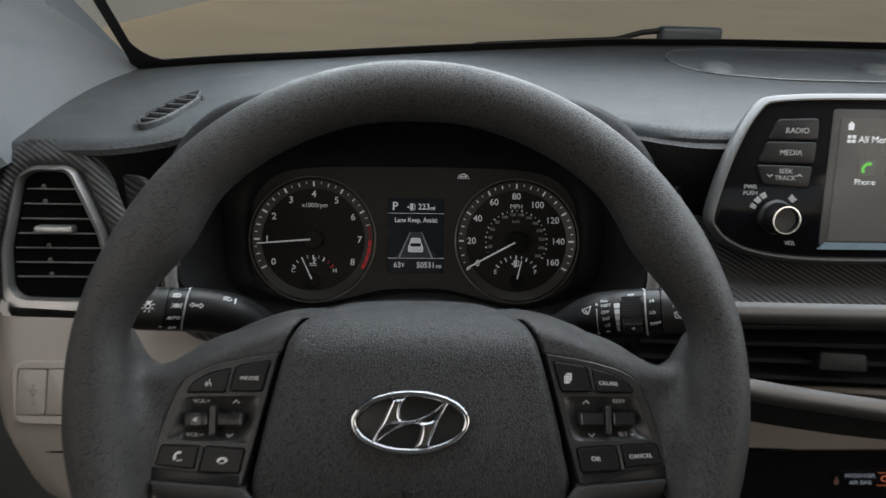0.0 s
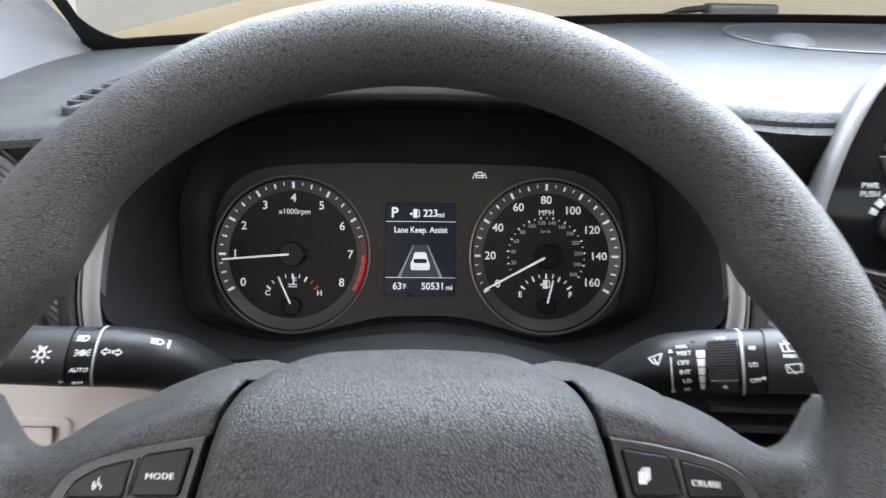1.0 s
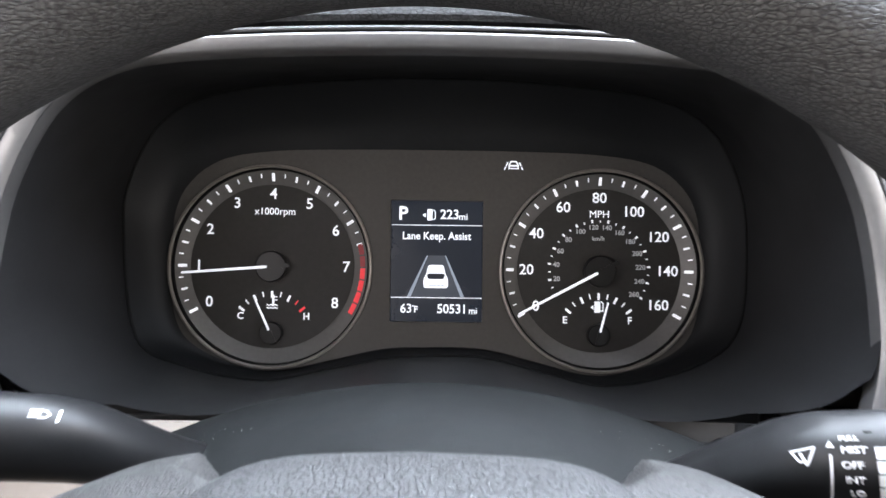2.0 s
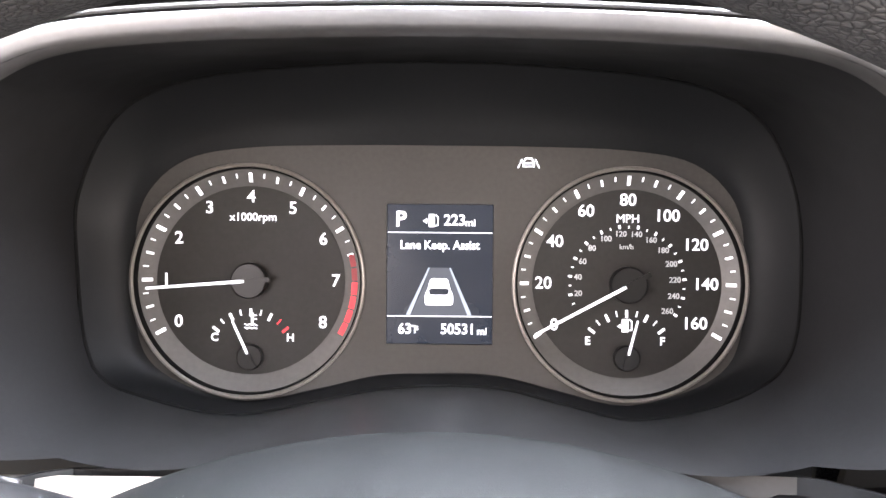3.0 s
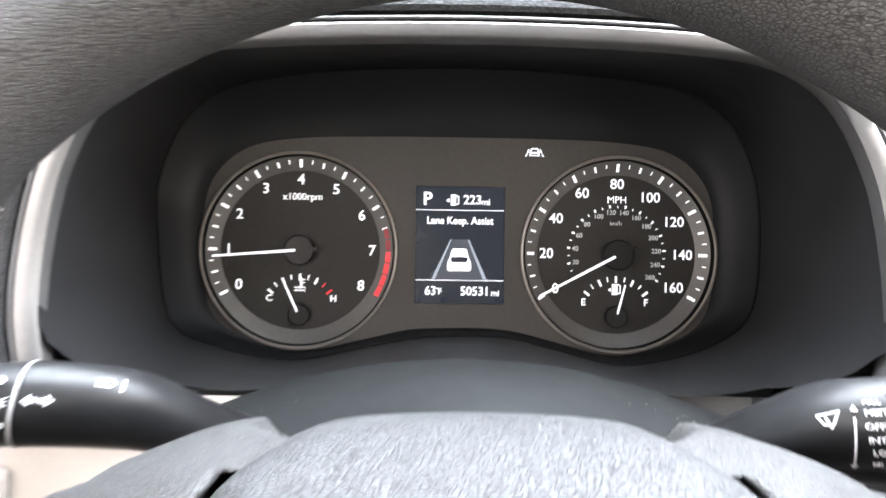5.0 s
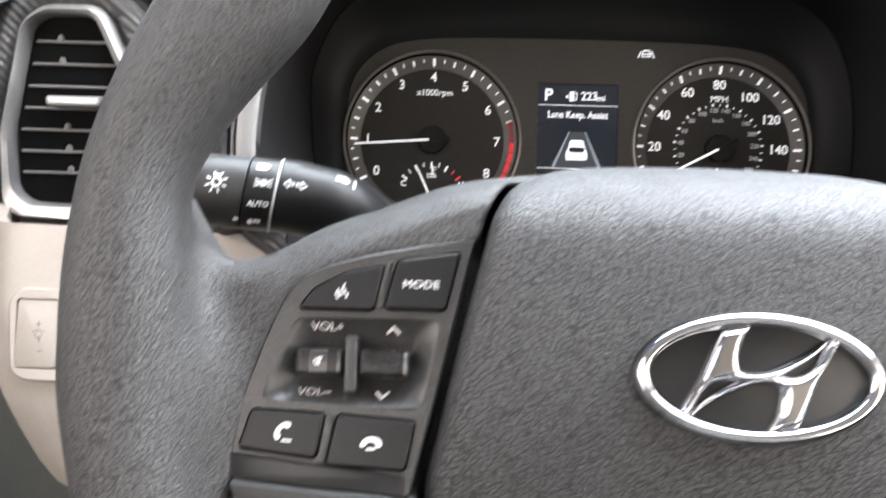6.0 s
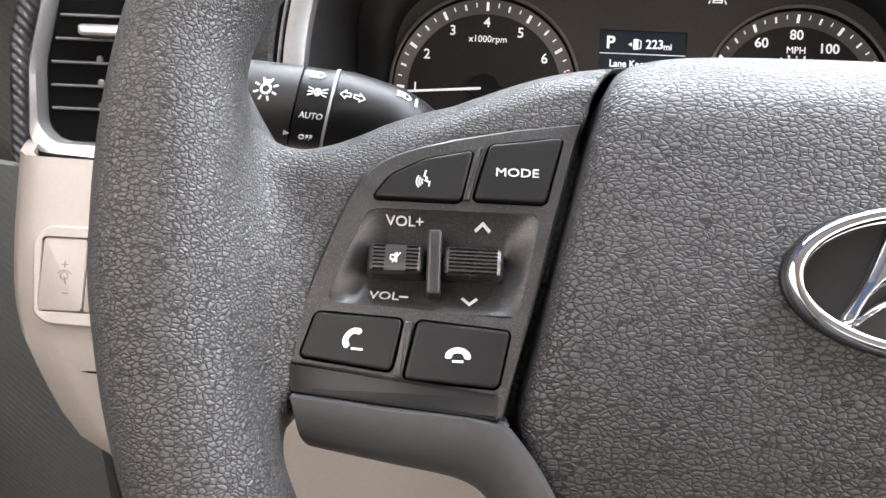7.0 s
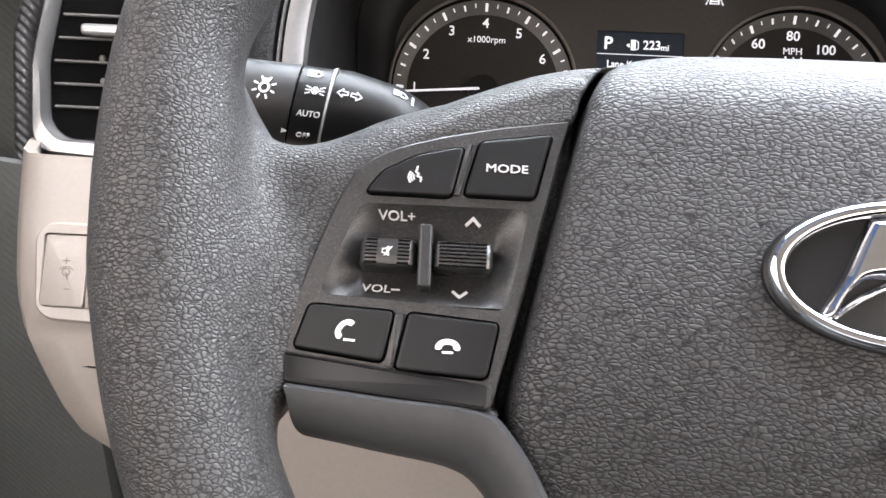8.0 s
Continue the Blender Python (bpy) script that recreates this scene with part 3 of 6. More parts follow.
def icon_mute(cx, cy, s):
    out = stroke([(cx - s, cy - s * 0.45), (cx - s, cy + s * 0.45), (cx - s * 0.4, cy + s * 0.45), (cx + s * 0.3, cy + s), (cx + s * 0.3, cy - s), (cx - s * 0.4, cy - s * 0.45), (cx - s, cy - s * 0.45)], s * 0.22)
    return out + stroke([(cx - s * 0.6, cy - s), (cx + s, cy + s)], s * 0.22) + stroke([(cx + s * 0.1, cy - s * 0.2), (cx + s * 0.1, cy + s * 0.5)], s * 0.5)


def chevron(cx, cy, s, up):
    k = 1 if up else -1
    return stroke([(cx - s, cy - k * s * 0.45), (cx, cy + k * s * 0.45), (cx + s, cy - k * s * 0.45)], s * 0.42)


def roller(x0, x1, y0, y1, ribs, blank):
    """A rocking roller: a smooth rounded rim round a ribbed field, with a blank patch in its middle for a symbol."""
    cy, ry = (y0 + y1) / 2, (y1 - y0) / 2
    rim = [(-1.0, 0.0), (-0.98, 0.55), (-0.94, 0.78), (-0.88, 0.90), (-0.80, 0.97)]
    field = []
    for i in range(ribs):
        q, w = -0.60 + 1.20 * i / (ribs - 1), 0.60 / (ribs - 1)
        field += [(q - w * 0.95, 0), (q - w * 0.45, 1), (q + w * 0.45, 1), (q + w * 0.95, 0)]

    def ring(x, k, d, ribbed):
        tops = [(q, 1.0 - 0.06 * q * q - (0.085 * (1 - up) if ribbed else 0.0)) for q, up in field]
        profile = rim + tops + [(-q, h) for q, h in reversed(rim)]
        return [(x, cy + ry * k * q, -0.0030 + 0.0094 * d * h) for q, h in profile]

    mid, half = (x0 + x1) / 2, 0.0024
    stations = [(x0, 0.80, 0.66, 0), (x0 + 0.0003, 0.90, 0.84, 0), (x0 + 0.0008, 0.97, 0.95, 0), (x0 + 0.0015, 1, 1, 0), (x0 + 0.0017, 1, 1, 1)]
    if blank:
        stations += [(mid - half - 0.0001, 1, 1, 1), (mid - half, 1, 1, 0), (mid + half, 1, 1, 0), (mid + half + 0.0001, 1, 1, 1)]
    stations += [(x1 - 0.0017, 1, 1, 1), (x1 - 0.0015, 1, 1, 0), (x1 - 0.0008, 0.97, 0.95, 0), (x1 - 0.0003, 0.90, 0.84, 0), (x1, 0.80, 0.66, 0)]
    bm = bmesh.new()
    loft([ring(*q) for q in stations], bm=bm)
    return bm


def pod(left):
    flip = (lambda p: p) if left else mirror
    s = 1 if left else -1
    base = part("button_pod", plate(flip(POD), [flip(grown(q, 0.0006)) for q in (VOICE, MODE, CALL, HANG)] + [flip(BASIN)], -0.006, 0.0042, bevel=0.0006), POD_GREY, wheel, "flecked dark grey button panel")
    base.matrix_basis = pose(0, -0.036, 0, -6.8) @ pose(0, 0.036, 0)
    part("backing", prism(flip(grown(POD, -0.002)), -0.008, -0.0042), GAP_BLACK, base)

    def floor_of(u, t):
        y = -0.0036 - 0.0244 * t
        k = (-0.0039 - y) / 0.0238
        x = (-0.1240 - 0.0081 * k) * (1 - u) + (-0.0829 - 0.0047 * k) * u
        return (s * x, y, scoop(x, y))

    part("basin", sheet(floor_of, 48, 32, -0.002 * s), POD_GREY, base)
    for q in (VOICE, MODE, CALL, HANG):
        part("button", prism(flip(q), -0.004, 0.0056, 0.0007, seg=3), BUTTON, base, smooth=False)
    x = [(-0.1229, -0.1095), (-0.1056, -0.0915)]
    for k, (a, b) in enumerate(x):
        a, b = (a, b) if left else (-b, -a)
        part("roller", roller(a, b, -0.0199, -0.0125, 6, left and k == 0), ROLLER, base, smooth=False)
    part("fin", prism(rounded([(s * -0.1092, -0.0092), (s * -0.1060, -0.0092), (s * -0.1056, -0.0244), (s * -0.1088, -0.0244)], 0.0009), -0.004, 0.0072, 0.0009, seg=3), FIN_GREY, base, smooth=False)
    # the slim ribs between the buttons
    part("divider", prism(flip(rounded([(-0.0992, 0.0117), (-0.0973, 0.0121), (-0.1001, -0.0014), (-0.1017, -0.0014)], 0.0004)), 0.002, 0.0052, 0.0005), POD_GREY, base)
    part("divider", prism(flip(rounded([(-0.1132, -0.0303), (-0.1111, -0.0304), (-0.1130, -0.0432), (-0.1150, -0.0425)], 0.0004)), 0.002, 0.0052, 0.0005), POD_GREY, base)
    part("lower_lip", prism(flip(rounded([(-0.1384, -0.0402), (-0.0912, -0.0452), (-0.0912, -0.0512), (-0.1378, -0.0474)], 0.001)), -0.004, 0.0046, 0.001), BUTTON, base)
    z = 0.0056
    if left:
        marks = [bars(icon_voice(-0.1108, 0.0032, 0.0022), z, z + 0.0002), bars(icon_call(-0.1243, -0.0350, 0.0023, False), z, z + 0.0002), bars(icon_call(-0.1008, -0.0378, 0.0024, True), z, z + 0.0002),
                 letters("MODE", 0.0029, -0.0892, 0.0056, z, stretch=1.25)]
        low = [letters("VOL+", 0.0029, -0.1150, -0.0064, 0.0002, stretch=1.25, bold=0.004), letters("VOL", 0.0029, -0.1187, -0.0243, 0.0002, stretch=1.25, bold=0.004), bars([rect(-0.1152, -0.0245, -0.1131, -0.0241)], 0, 0.0005),
               bars(chevron(-0.0966, -0.0068, 0.0016, True), 0, 0.0005), bars(chevron(-0.0989, -0.0247, 0.0016, False), 0, 0.0005)]
        marks.append(bars(icon_mute(-0.1162, -0.0162, 0.0011), 0.0063, 0.0066))
    else:
        frames = bars(stroke([(0.0842, 0.0034), (0.0842, 0.0070), (0.0866, 0.0070), (0.0866, 0.0034), (0.0842, 0.0034)], 0.0006) + stroke([(0.0849, 0.0078), (0.0873, 0.0078), (0.0873, 0.0042)], 0.0005)
                      + stroke([(0.0856, 0.0085), (0.0880, 0.0085), (0.0880, 0.0049)], 0.0005) + stroke([(0.0854, 0.0038), (0.0854, 0.0066)], 0.0012), z, z + 0.0002)
        marks = [frames, letters("CRUISE", 0.0029, 0.1085, 0.0030, z, bold=0.006, turn=-4, stretch=1.15), letters("OK", 0.0032, 0.0995, -0.0372, z, bold=0.006, stretch=1.15), letters("CANCEL", 0.0029, 0.1240, -0.0358, z, bold=0.006, turn=3, stretch=1.15)]
        low = [letters("RES+", 0.0030, 0.1150, -0.0064, 0.0002, bold=0.006, stretch=1.15), letters("SET", 0.0030, 0.1165, -0.0243, 0.0002, bold=0.006, stretch=1.15), bars([rect(0.1205, -0.0245, 0.1225, -0.0241)], 0, 0.0005),
               bars(chevron(0.0966, -0.0068, 0.0016, True), 0, 0.0005), bars(chevron(0.0989, -0.0247, 0.0016, False), 0, 0.0005)]
    part("markings", joined(marks + [sunk(bm) for bm in low]), INK, base, smooth=False)
    upper = smooth_curve([(-0.1368, -0.0465), (-0.1150, -0.0484), (-0.0930, -0.0502), (-0.0850, -0.0560), (-0.0770, -0.0680), (-0.0690, -0.0850)], 4, closed=False)
    lower = smooth_curve([(-0.1335, -0.0552), (-0.1150, -0.0580), (-0.0985, -0.0606), (-0.0895, -0.0655), (-0.0820, -0.0760), (-0.0760, -0.0920)], 4, closed=False)

    def roll(a, t):
        k = a * (len(upper) - 1)
        i = min(int(k), len(upper) - 2)
        f = k - i
        p = (Vector(upper[i]) * (1 - f) + Vector(upper[i + 1]) * f) * (1 - t) + (Vector(lower[i]) * (1 - f) + Vector(lower[i + 1]) * f) * t
        return (s * p.x, p.y, 0.0030 - 0.002 * t - 0.008 * t ** 4)

    part("spoke_trim", sheet(roll, 40, 14, 0.005 * s), SPOKE_GREY, wheel, "dull grey lower spoke trim")


pod(True)
pod(False)

# ---- steering column shroud ----
shroud = thing("column_shroud", CLUSTER, "black plastic steering column shroud", "column shroud")
crest = lambda u: -0.0540 - 1.75 * u * u


def shell(s, t):
    u = -0.128 + 0.256 * s
    if t < 0.2:
        a = t / 0.2 * math.pi / 2
        return (u, crest(u) - 0.006 * (1 - math.sin(a)), 0.092 - 0.005 * math.cos(a))
    k = (t - 0.2) / 0.8
    return (u * (1 - 0.62 * k), crest(u) - 0.006 * k * k, 0.092 + 0.095 * k)


part("upper_shell", sheet(shell, 48, 24, 0.004), SHROUD, shroud)
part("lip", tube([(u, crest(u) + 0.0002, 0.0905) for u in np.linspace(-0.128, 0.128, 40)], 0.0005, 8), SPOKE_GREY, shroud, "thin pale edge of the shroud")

# ---- instrument cluster ----
cluster = thing("instrument_cluster", CLUSTER, "black instrument cluster with two lit round gauges and a display", "instrument cluster")
LENS = smooth_curve([(-0.173, 0.0141), (-0.171, 0.0461), (-0.1525, 0.0808), (-0.1179, 0.097), (-0.0568, 0.1041), (0, 0.106), (0.0568, 0.1041), (0.1179, 0.097), (0.1510, 0.0808), (0.168, 0.05), (0.1725, 0.0121),
                     (0.1676, -0.0331), (0.1414, -0.0534), (0.0963, -0.0637), (0.0617, -0.0569), (0.0296, -0.0492), (0.0003, -0.0482), (-0.029, -0.0504), (-0.0556, -0.0555), (-0.0956, -0.0631), (-0.1384, -0.0555), (-0.1653, -0.0401)], 4)
GX = 0.0957
face = part("face", plate(grown(LENS, -0.003), [ellipse(0.0585, 0.0585, 72, -GX, 0), ellipse(0.0585, 0.0585, 72, GX, 0), rect(-0.0262, -0.0308, 0.0272, 0.0394)], -0.004, 0.0), FACE, cluster, "matt dark grey cluster face")
part("backing", prism(grown(LENS, 0.003), -0.012, -0.0085), GAP_BLACK, face)
# smooth recess from the face's edge out to the lens edge
FACE_IN = smooth_curve([(-0.1500, -0.030), (-0.1525, 0.010), (-0.1480, 0.040), (-0.1280, 0.0600), (-0.0950, 0.0668), (-0.0450, 0.0684), (0.0, 0.0686), (0.0450, 0.0684), (0.0950, 0.0668), (0.1280, 0.0600), (0.1480, 0.040), (0.1525, 0.010), (0.1500, -0.030),
                        (0.1340, -0.0490), (0.0963, -0.0605), (0.0617, -0.0540), (0.0296, -0.0465), (0.0, -0.0455), (-0.0296, -0.0465), (-0.0617, -0.0540), (-0.0963, -0.0605), (-0.1340, -0.0490)], 4)


def resampled(pts, n, start):
    """The closed outline as n points at even steps, from the angle start on."""
    p = np.array(pts)
    k = int(np.argmin(np.abs(np.angle(np.exp(1j * (np.arctan2(p[:, 1] - 0.01, p[:, 0]) - start))))))
    p = np.roll(p, -k, axis=0)
    if np.sum(p[:, 0] * np.roll(p[:, 1], -1) - np.roll(p[:, 0], -1) * p[:, 1]) < 0:
        p = np.roll(p[::-1], 1, axis=0)
    q = np.vstack([p, p[:1]])
    d = np.concatenate([[0], np.cumsum(np.linalg.norm(np.diff(q, axis=0), axis=1))])
    s = np.linspace(0, d[-1], n, endpoint=False)
    return [(float(np.interp(a, d, q[:, 0])), float(np.interp(a, d, q[:, 1]))) for a in s]


LENS_R, IN_R = resampled(LENS, 160, math.pi / 2), resampled(FACE_IN, 160, math.pi / 2)
recess = []
for k in np.linspace(0, 1, 8):
    e = math.sin(k * math.pi / 2) ** 1.1
    recess.append([(a[0] * (1 - k) + b[0] * k, a[1] * (1 - k) + b[1] * k, 0.0002 + 0.0168 * (1 - math.cos(k * math.pi / 2))) for a, b in zip(IN_R, LENS_R)])
part("recess", loft(recess, caps=False), RECESS, face, "dark concave surround of the face")


def gauge(cx, name, label):
    g = part(name, lathe([(0.0, -0.0085), (0.0480, -0.0085), (0.0480, -0.0062), (0.0, -0.0062)], 72, cx=cx), DIAL, cluster, label)
    part("band", lathe([(0.0478, -0.0066), (0.0566, -0.0030), (0.0566, -0.0075), (0.0478, -0.0075), (0.0478, -0.0066)], 96, cx=cx), BAND, g)
    part("inner_ring", lathe([(0.0564, -0.006), (0.0564, 0.0006), (0.0572, 0.0006), (0.0572, -0.006), (0.0564, -0.006)], 96, cx=cx), GAP_BLACK, g)
    part("ring", lathe([(0.0570, -0.004), (0.0572, 0.0012), (0.0579, 0.0022), (0.0588, 0.0018), (0.0591, 0.0004), (0.0591, -0.004), (0.0570, -0.004)], 128, cx=cx), RING, g)
    knurl = bmesh.new()
    for i in range(220):
        a = 2 * math.pi * i / 220
        c, s = math.cos(a), math.sin(a)
        tube([(cx + 0.0577 * c, 0.0577 * s, 0.0020), (cx + 0.0589 * c, 0.0589 * s, 0.0016)], 0.00033, 4, bm=knurl)
    part("knurling", knurl, RING, g)
    return g


def tick(cx, cy, a, r0, r1, w, z0, z1, bm):
    c, s = math.cos(radians(a)), math.sin(radians(a))
    rings = []
    for r, z in ((r0, z0), (r1, z1)):
        rings.append([(cx + r * c - w / 2 * s, cy + r * s + w / 2 * c, z + 0.0003), (cx + r * c + w / 2 * s, cy + r * s - w / 2 * c, z + 0.0003),
                      (cx + r * c + w / 2 * s, cy + r * s - w / 2 * c, z - 0.0002), (cx + r * c - w / 2 * s, cy + r * s + w / 2 * c, z - 0.0002)])
    loft(rings, bm=bm)


def red_tick(red):
    red.append(bmesh.new())
    return red[-1]


def ticks_for(cx, red_from=None):
    white, red = bmesh.new(), []
    for i in range(red_from or 33):
        a = 210 - 7.5 * i
        big, mid = i % 4 == 0, i % 2 == 0
        r0, r1, w = (0.0500, 0.0546, 0.0017) if big else (0.0510, 0.0543, 0.0012) if mid else (0.0522, 0.0545, 0.0007)
        z = lambda r: -0.0066 + (r - 0.0478) / 0.0088 * 0.0036
        tick(cx, 0, a, r0, r1, w, z(r0), z(r1), red_tick(red) if red_from and i >= red_from else white)
    return white, red


def needle(cx, cy, a, r, tail, hub, z, parent, w=0.0017):
    n = part("needle", bmesh.new(), NEEDLE, parent)
    bm = bmesh.new()
    c, s = math.cos(radians(a)), math.sin(radians(a))
    p = lambda d, q, h: (cx + d * c - q * s, cy + d * s + q * c, h)
    loft([[p(0.002, -w / 2, z), p(0.002, w / 2, z), p(0.002, w / 4, z + 0.0008), p(0.002, -w / 4, z + 0.0008)], [p(r, -w / 2.6, z), p(r, w / 2.6, z), p(r, w / 5, z + 0.0006), p(r, -w / 5, z + 0.0006)]], bm=bm)
    bm.to_mesh(n.data)
    bm.free()
    part("hub", lathe([(0.0, z - 0.005), (hub, z - 0.005), (hub, z - 0.0008), (hub - 0.0006, z - 0.0002), (0.0, z - 0.0002)], 40, cx=cx, cy=cy), HUB, n)
    part("tail", loft([[p(0.003, -w * 0.8, z - 0.0006), p(0.003, w * 0.8, z - 0.0006), p(0.003, w * 0.8, z + 0.0003), p(0.003, -w * 0.8, z + 0.0003)], [p(-tail, -w * 0.7, z - 0.0006), p(-tail, w * 0.7, z - 0.0006), p(-tail, w * 0.7, z + 0.0003), p(-tail, -w * 0.7, z + 0.0003)]]), HUB, n)


FZ = -0.0061
tach = gauge(-GX, "tachometer", "round tachometer dial with white figures and red zone")
white, red = ticks_for(-GX, 27)
for k in range(0, 9):
    a = 210 - 30 * k
    r = 0.0425 if k not in (1, 7) else 0.0432
    white = joined([white, letters(str(k), 0.0088, -GX + r * math.cos(radians(a)), r * math.sin(radians(a)), FZ, bold=0.008)])
white = joined([white, letters("x1000rpm", 0.0058, -GX + 0.001, 0.0322, FZ, bold=0.003), letters("C", 0.0056, -GX - 0.0184, -0.0292, FZ, bold=0.015), letters("H", 0.0056, -GX + 0.0203, -0.0292, FZ, bold=0.015)])
for i in range(6):
    a = 15 - i * 7.7
    pts = [(r * math.cos(radians(b)) - GX, r * math.sin(radians(b))) for r, b in ((0.0518, a), (0.0547, a), (0.0547, a - 6.8), (0.0518, a - 6.8))]
    part("red_zone", prism(pts, -0.0055, -0.0038), DIAL_RED if i > 1 else DIM_RED, tach, smooth=False)
for i in range(9):
    a = 142 - 13 * i
    tick(-GX, -0.0389, a, 0.0215 if i % 2 else 0.0205, 0.0245, 0.0007 if i % 2 else 0.0013, FZ, FZ, white if i < 7 else red_tick(red))
# coolant mark: a thermometer over two waves
white = joined([white, bars(stroke([(-GX + 0.0008, -0.0225), (-GX + 0.0008, -0.0170)], 0.0012) + stroke([(-GX + 0.0008, -0.0178), (-GX + 0.0030, -0.0178)], 0.0006) + stroke([(-GX + 0.0008, -0.0196), (-GX + 0.0030, -0.0196)], 0.0006)
                            + stroke([(-GX - 0.0030, -0.0222), (-GX - 0.0018, -0.0230), (-GX - 0.0006, -0.0222), (-GX + 0.0006, -0.0230), (-GX + 0.0018, -0.0222), (-GX + 0.0032, -0.0230)], 0.0006)
                            + stroke([(-GX - 0.0030, -0.0240), (-GX - 0.0018, -0.0246), (-GX - 0.0006, -0.0240), (-GX + 0.0006, -0.0246), (-GX + 0.0018, -0.0240), (-GX + 0.0032, -0.0246)], 0.0006), FZ, FZ + 0.0003)])
part("markings", white, DIAL_INK, tach, smooth=False)
for bm in red:
    part("red_tick", bm, DIAL_RED, tach, smooth=False)
needle(-GX, 0.0, 184.6, 0.0515, 0.011, 0.0090, -0.0005, tach)
needle(-GX, -0.0389, 115, 0.0205, 0.006, 0.0066, -0.003, tach, 0.0014)

speedo = gauge(GX, "speedometer", "round speedometer dial with white figures")
white, red = ticks_for(GX)
parts_w = [white]
for k in range(9):
    a, body = 210 - 30 * k, str(20 * k)
    r = 0.0425 if len(body) < 3 else 0.0400
    parts_w.append(letters(body, 0.0086, GX + r * math.cos(radians(a)), r * math.sin(radians(a)), FZ, bold=0.008))
parts_w += [letters("MPH", 0.0060, GX, 0.0330, FZ), letters("E", 0.0058, GX - 0.0197, -0.0292, FZ, bold=0.015), letters("F", 0.0058, GX + 0.0183, -0.0292, FZ, bold=0.015)]
small, inner = bmesh.new(), []
for k in range(10, 270, 10):
    a = 210 - 240 * k / 257.5
    tick(GX, 0, a, 0.0283, 0.0302 if k % 20 == 0 else 0.0296, 0.0011 if k % 20 == 0 else 0.0006, FZ, FZ, small)
    if k % 20 == 0:
        inner.append(letters(str(k), 0.0040, GX + 0.0252 * math.cos(radians(a)) * (1.0 if k < 100 else 0.97), 0.0256 * math.sin(radians(a)), FZ, bold=0.012))
for i in range(9):
    a = 142 - 13 * i
    tick(GX, -0.0377, a, 0.0215 if i % 2 else 0.0205, 0.0245, 0.0007 if i % 2 else 0.0013, FZ, FZ, small)
parts_w += [small, bars([rect(GX - 0.0024, -0.0245, GX + 0.0010, -0.0180)] + stroke([(GX + 0.0012, -0.0235), (GX + 0.0026, -0.0235), (GX + 0.0026, -0.0190), (GX + 0.0014, -0.0180)], 0.0006) + [[(GX - 0.0048, -0.0215), (GX - 0.0030, -0.0203), (GX - 0.0030, -0.0227)]], FZ, FZ + 0.0003)]
part("markings", joined(parts_w), DIAL_INK, speedo, smooth=False)
part("metric_figures", joined(inner + [letters("km/h", 0.0036, GX - 0.0005, 0.0188, FZ, bold=0.005)]), DIM_DIAL, speedo, smooth=False)
needle(GX, -0.0004, 208.2, 0.0535, 0.012, 0.0092, -0.0005, speedo)
needle(GX, -0.0377, 75.5, 0.0200, 0.006, 0.0066, -0.003, speedo, 0.0014)

# centre display
display = part("display", prism(rect(-0.0260, -0.0306, 0.0270, 0.0392), -0.006, -0.0012), SCREEN, cluster, "lit driver display showing lane keeping and range")
DZ = -0.0011
READOUTS = [("gear_letter", [("P", 0.0108, -0.0192, 0.0316, 0.02, 1.0)]), ("range_figures", [("223", 0.0078, 0.0078, 0.0313, 0.014, 0.95)]), ("range_unit", [("mi", 0.0054, 0.0157, 0.0302, 0.012, 1.0)]), ("message", [("Lane Keep. Assist", 0.0062, 0.0004, 0.0188, 0.016, 0.90)]),
            ("temperature_figures", [("63", 0.0074, -0.0168, -0.0234, 0.014, 0.95)]), ("temperature_unit", [("F", 0.0050, -0.0112, -0.0238, 0.014, 1.0)]), ("odometer_figures", [("50531", 0.0074, 0.0098, -0.0234, 0.014, 0.95)]), ("odometer_unit", [("mi", 0.0052, 0.0219, -0.0243, 0.012, 1.0)])]
for name, words in READOUTS:
    for body, size, x, y, bold, wide in words:
        part(name, letters(body, size, x, y, DZ, bold=bold, stretch=wide), SCREEN_INK, display, smooth=False)
part("degree_mark", bars(stroke([(-0.0132, -0.0218), (-0.0118, -0.0218)], 0.0006), DZ, DZ + 0.0002), SCREEN_INK, display, smooth=False)
part("pump_mark", bars([rect(-0.0052, 0.0280, -0.0022, 0.0345), [(-0.0082, 0.0310), (-0.0060, 0.0324), (-0.0060, 0.0296)]] + stroke([(-0.0018, 0.0286), (-0.0006, 0.0290), (-0.0006, 0.0330), (-0.0016, 0.0340)], 0.0006), DZ, DZ + 0.0002), SCREEN_INK, display, smooth=False)
part("rule", bars([rect(-0.0258, 0.0250, 0.0268, 0.0254)], DZ, DZ + 0.0002), SCREEN_INK, display, smooth=False)
part("rule", bars([rect(-0.0258, -0.0170, 0.0268, -0.0166)], DZ, DZ + 0.0002), SCREEN_INK, display, smooth=False)
part("road", prism([(-0.0138, -0.0165), (0.0150, -0.0165), (0.0050, 0.0076), (-0.0040, 0.0076)], -0.0012, -0.0010), SCREEN_ROAD, display)
part("lane_line", prism([(-0.0164, -0.0163), (-0.0142, -0.0163), (-0.0044, 0.0076), (-0.0052, 0.0076)], -0.0012, -0.0009), SCREEN_BLUE, display)
part("lane_line", prism([(0.0146, -0.0163), (0.0168, -0.0163), (0.0060, 0.0076), (0.0052, 0.0076)], -0.0012, -0.0009), SCREEN_BLUE, display)
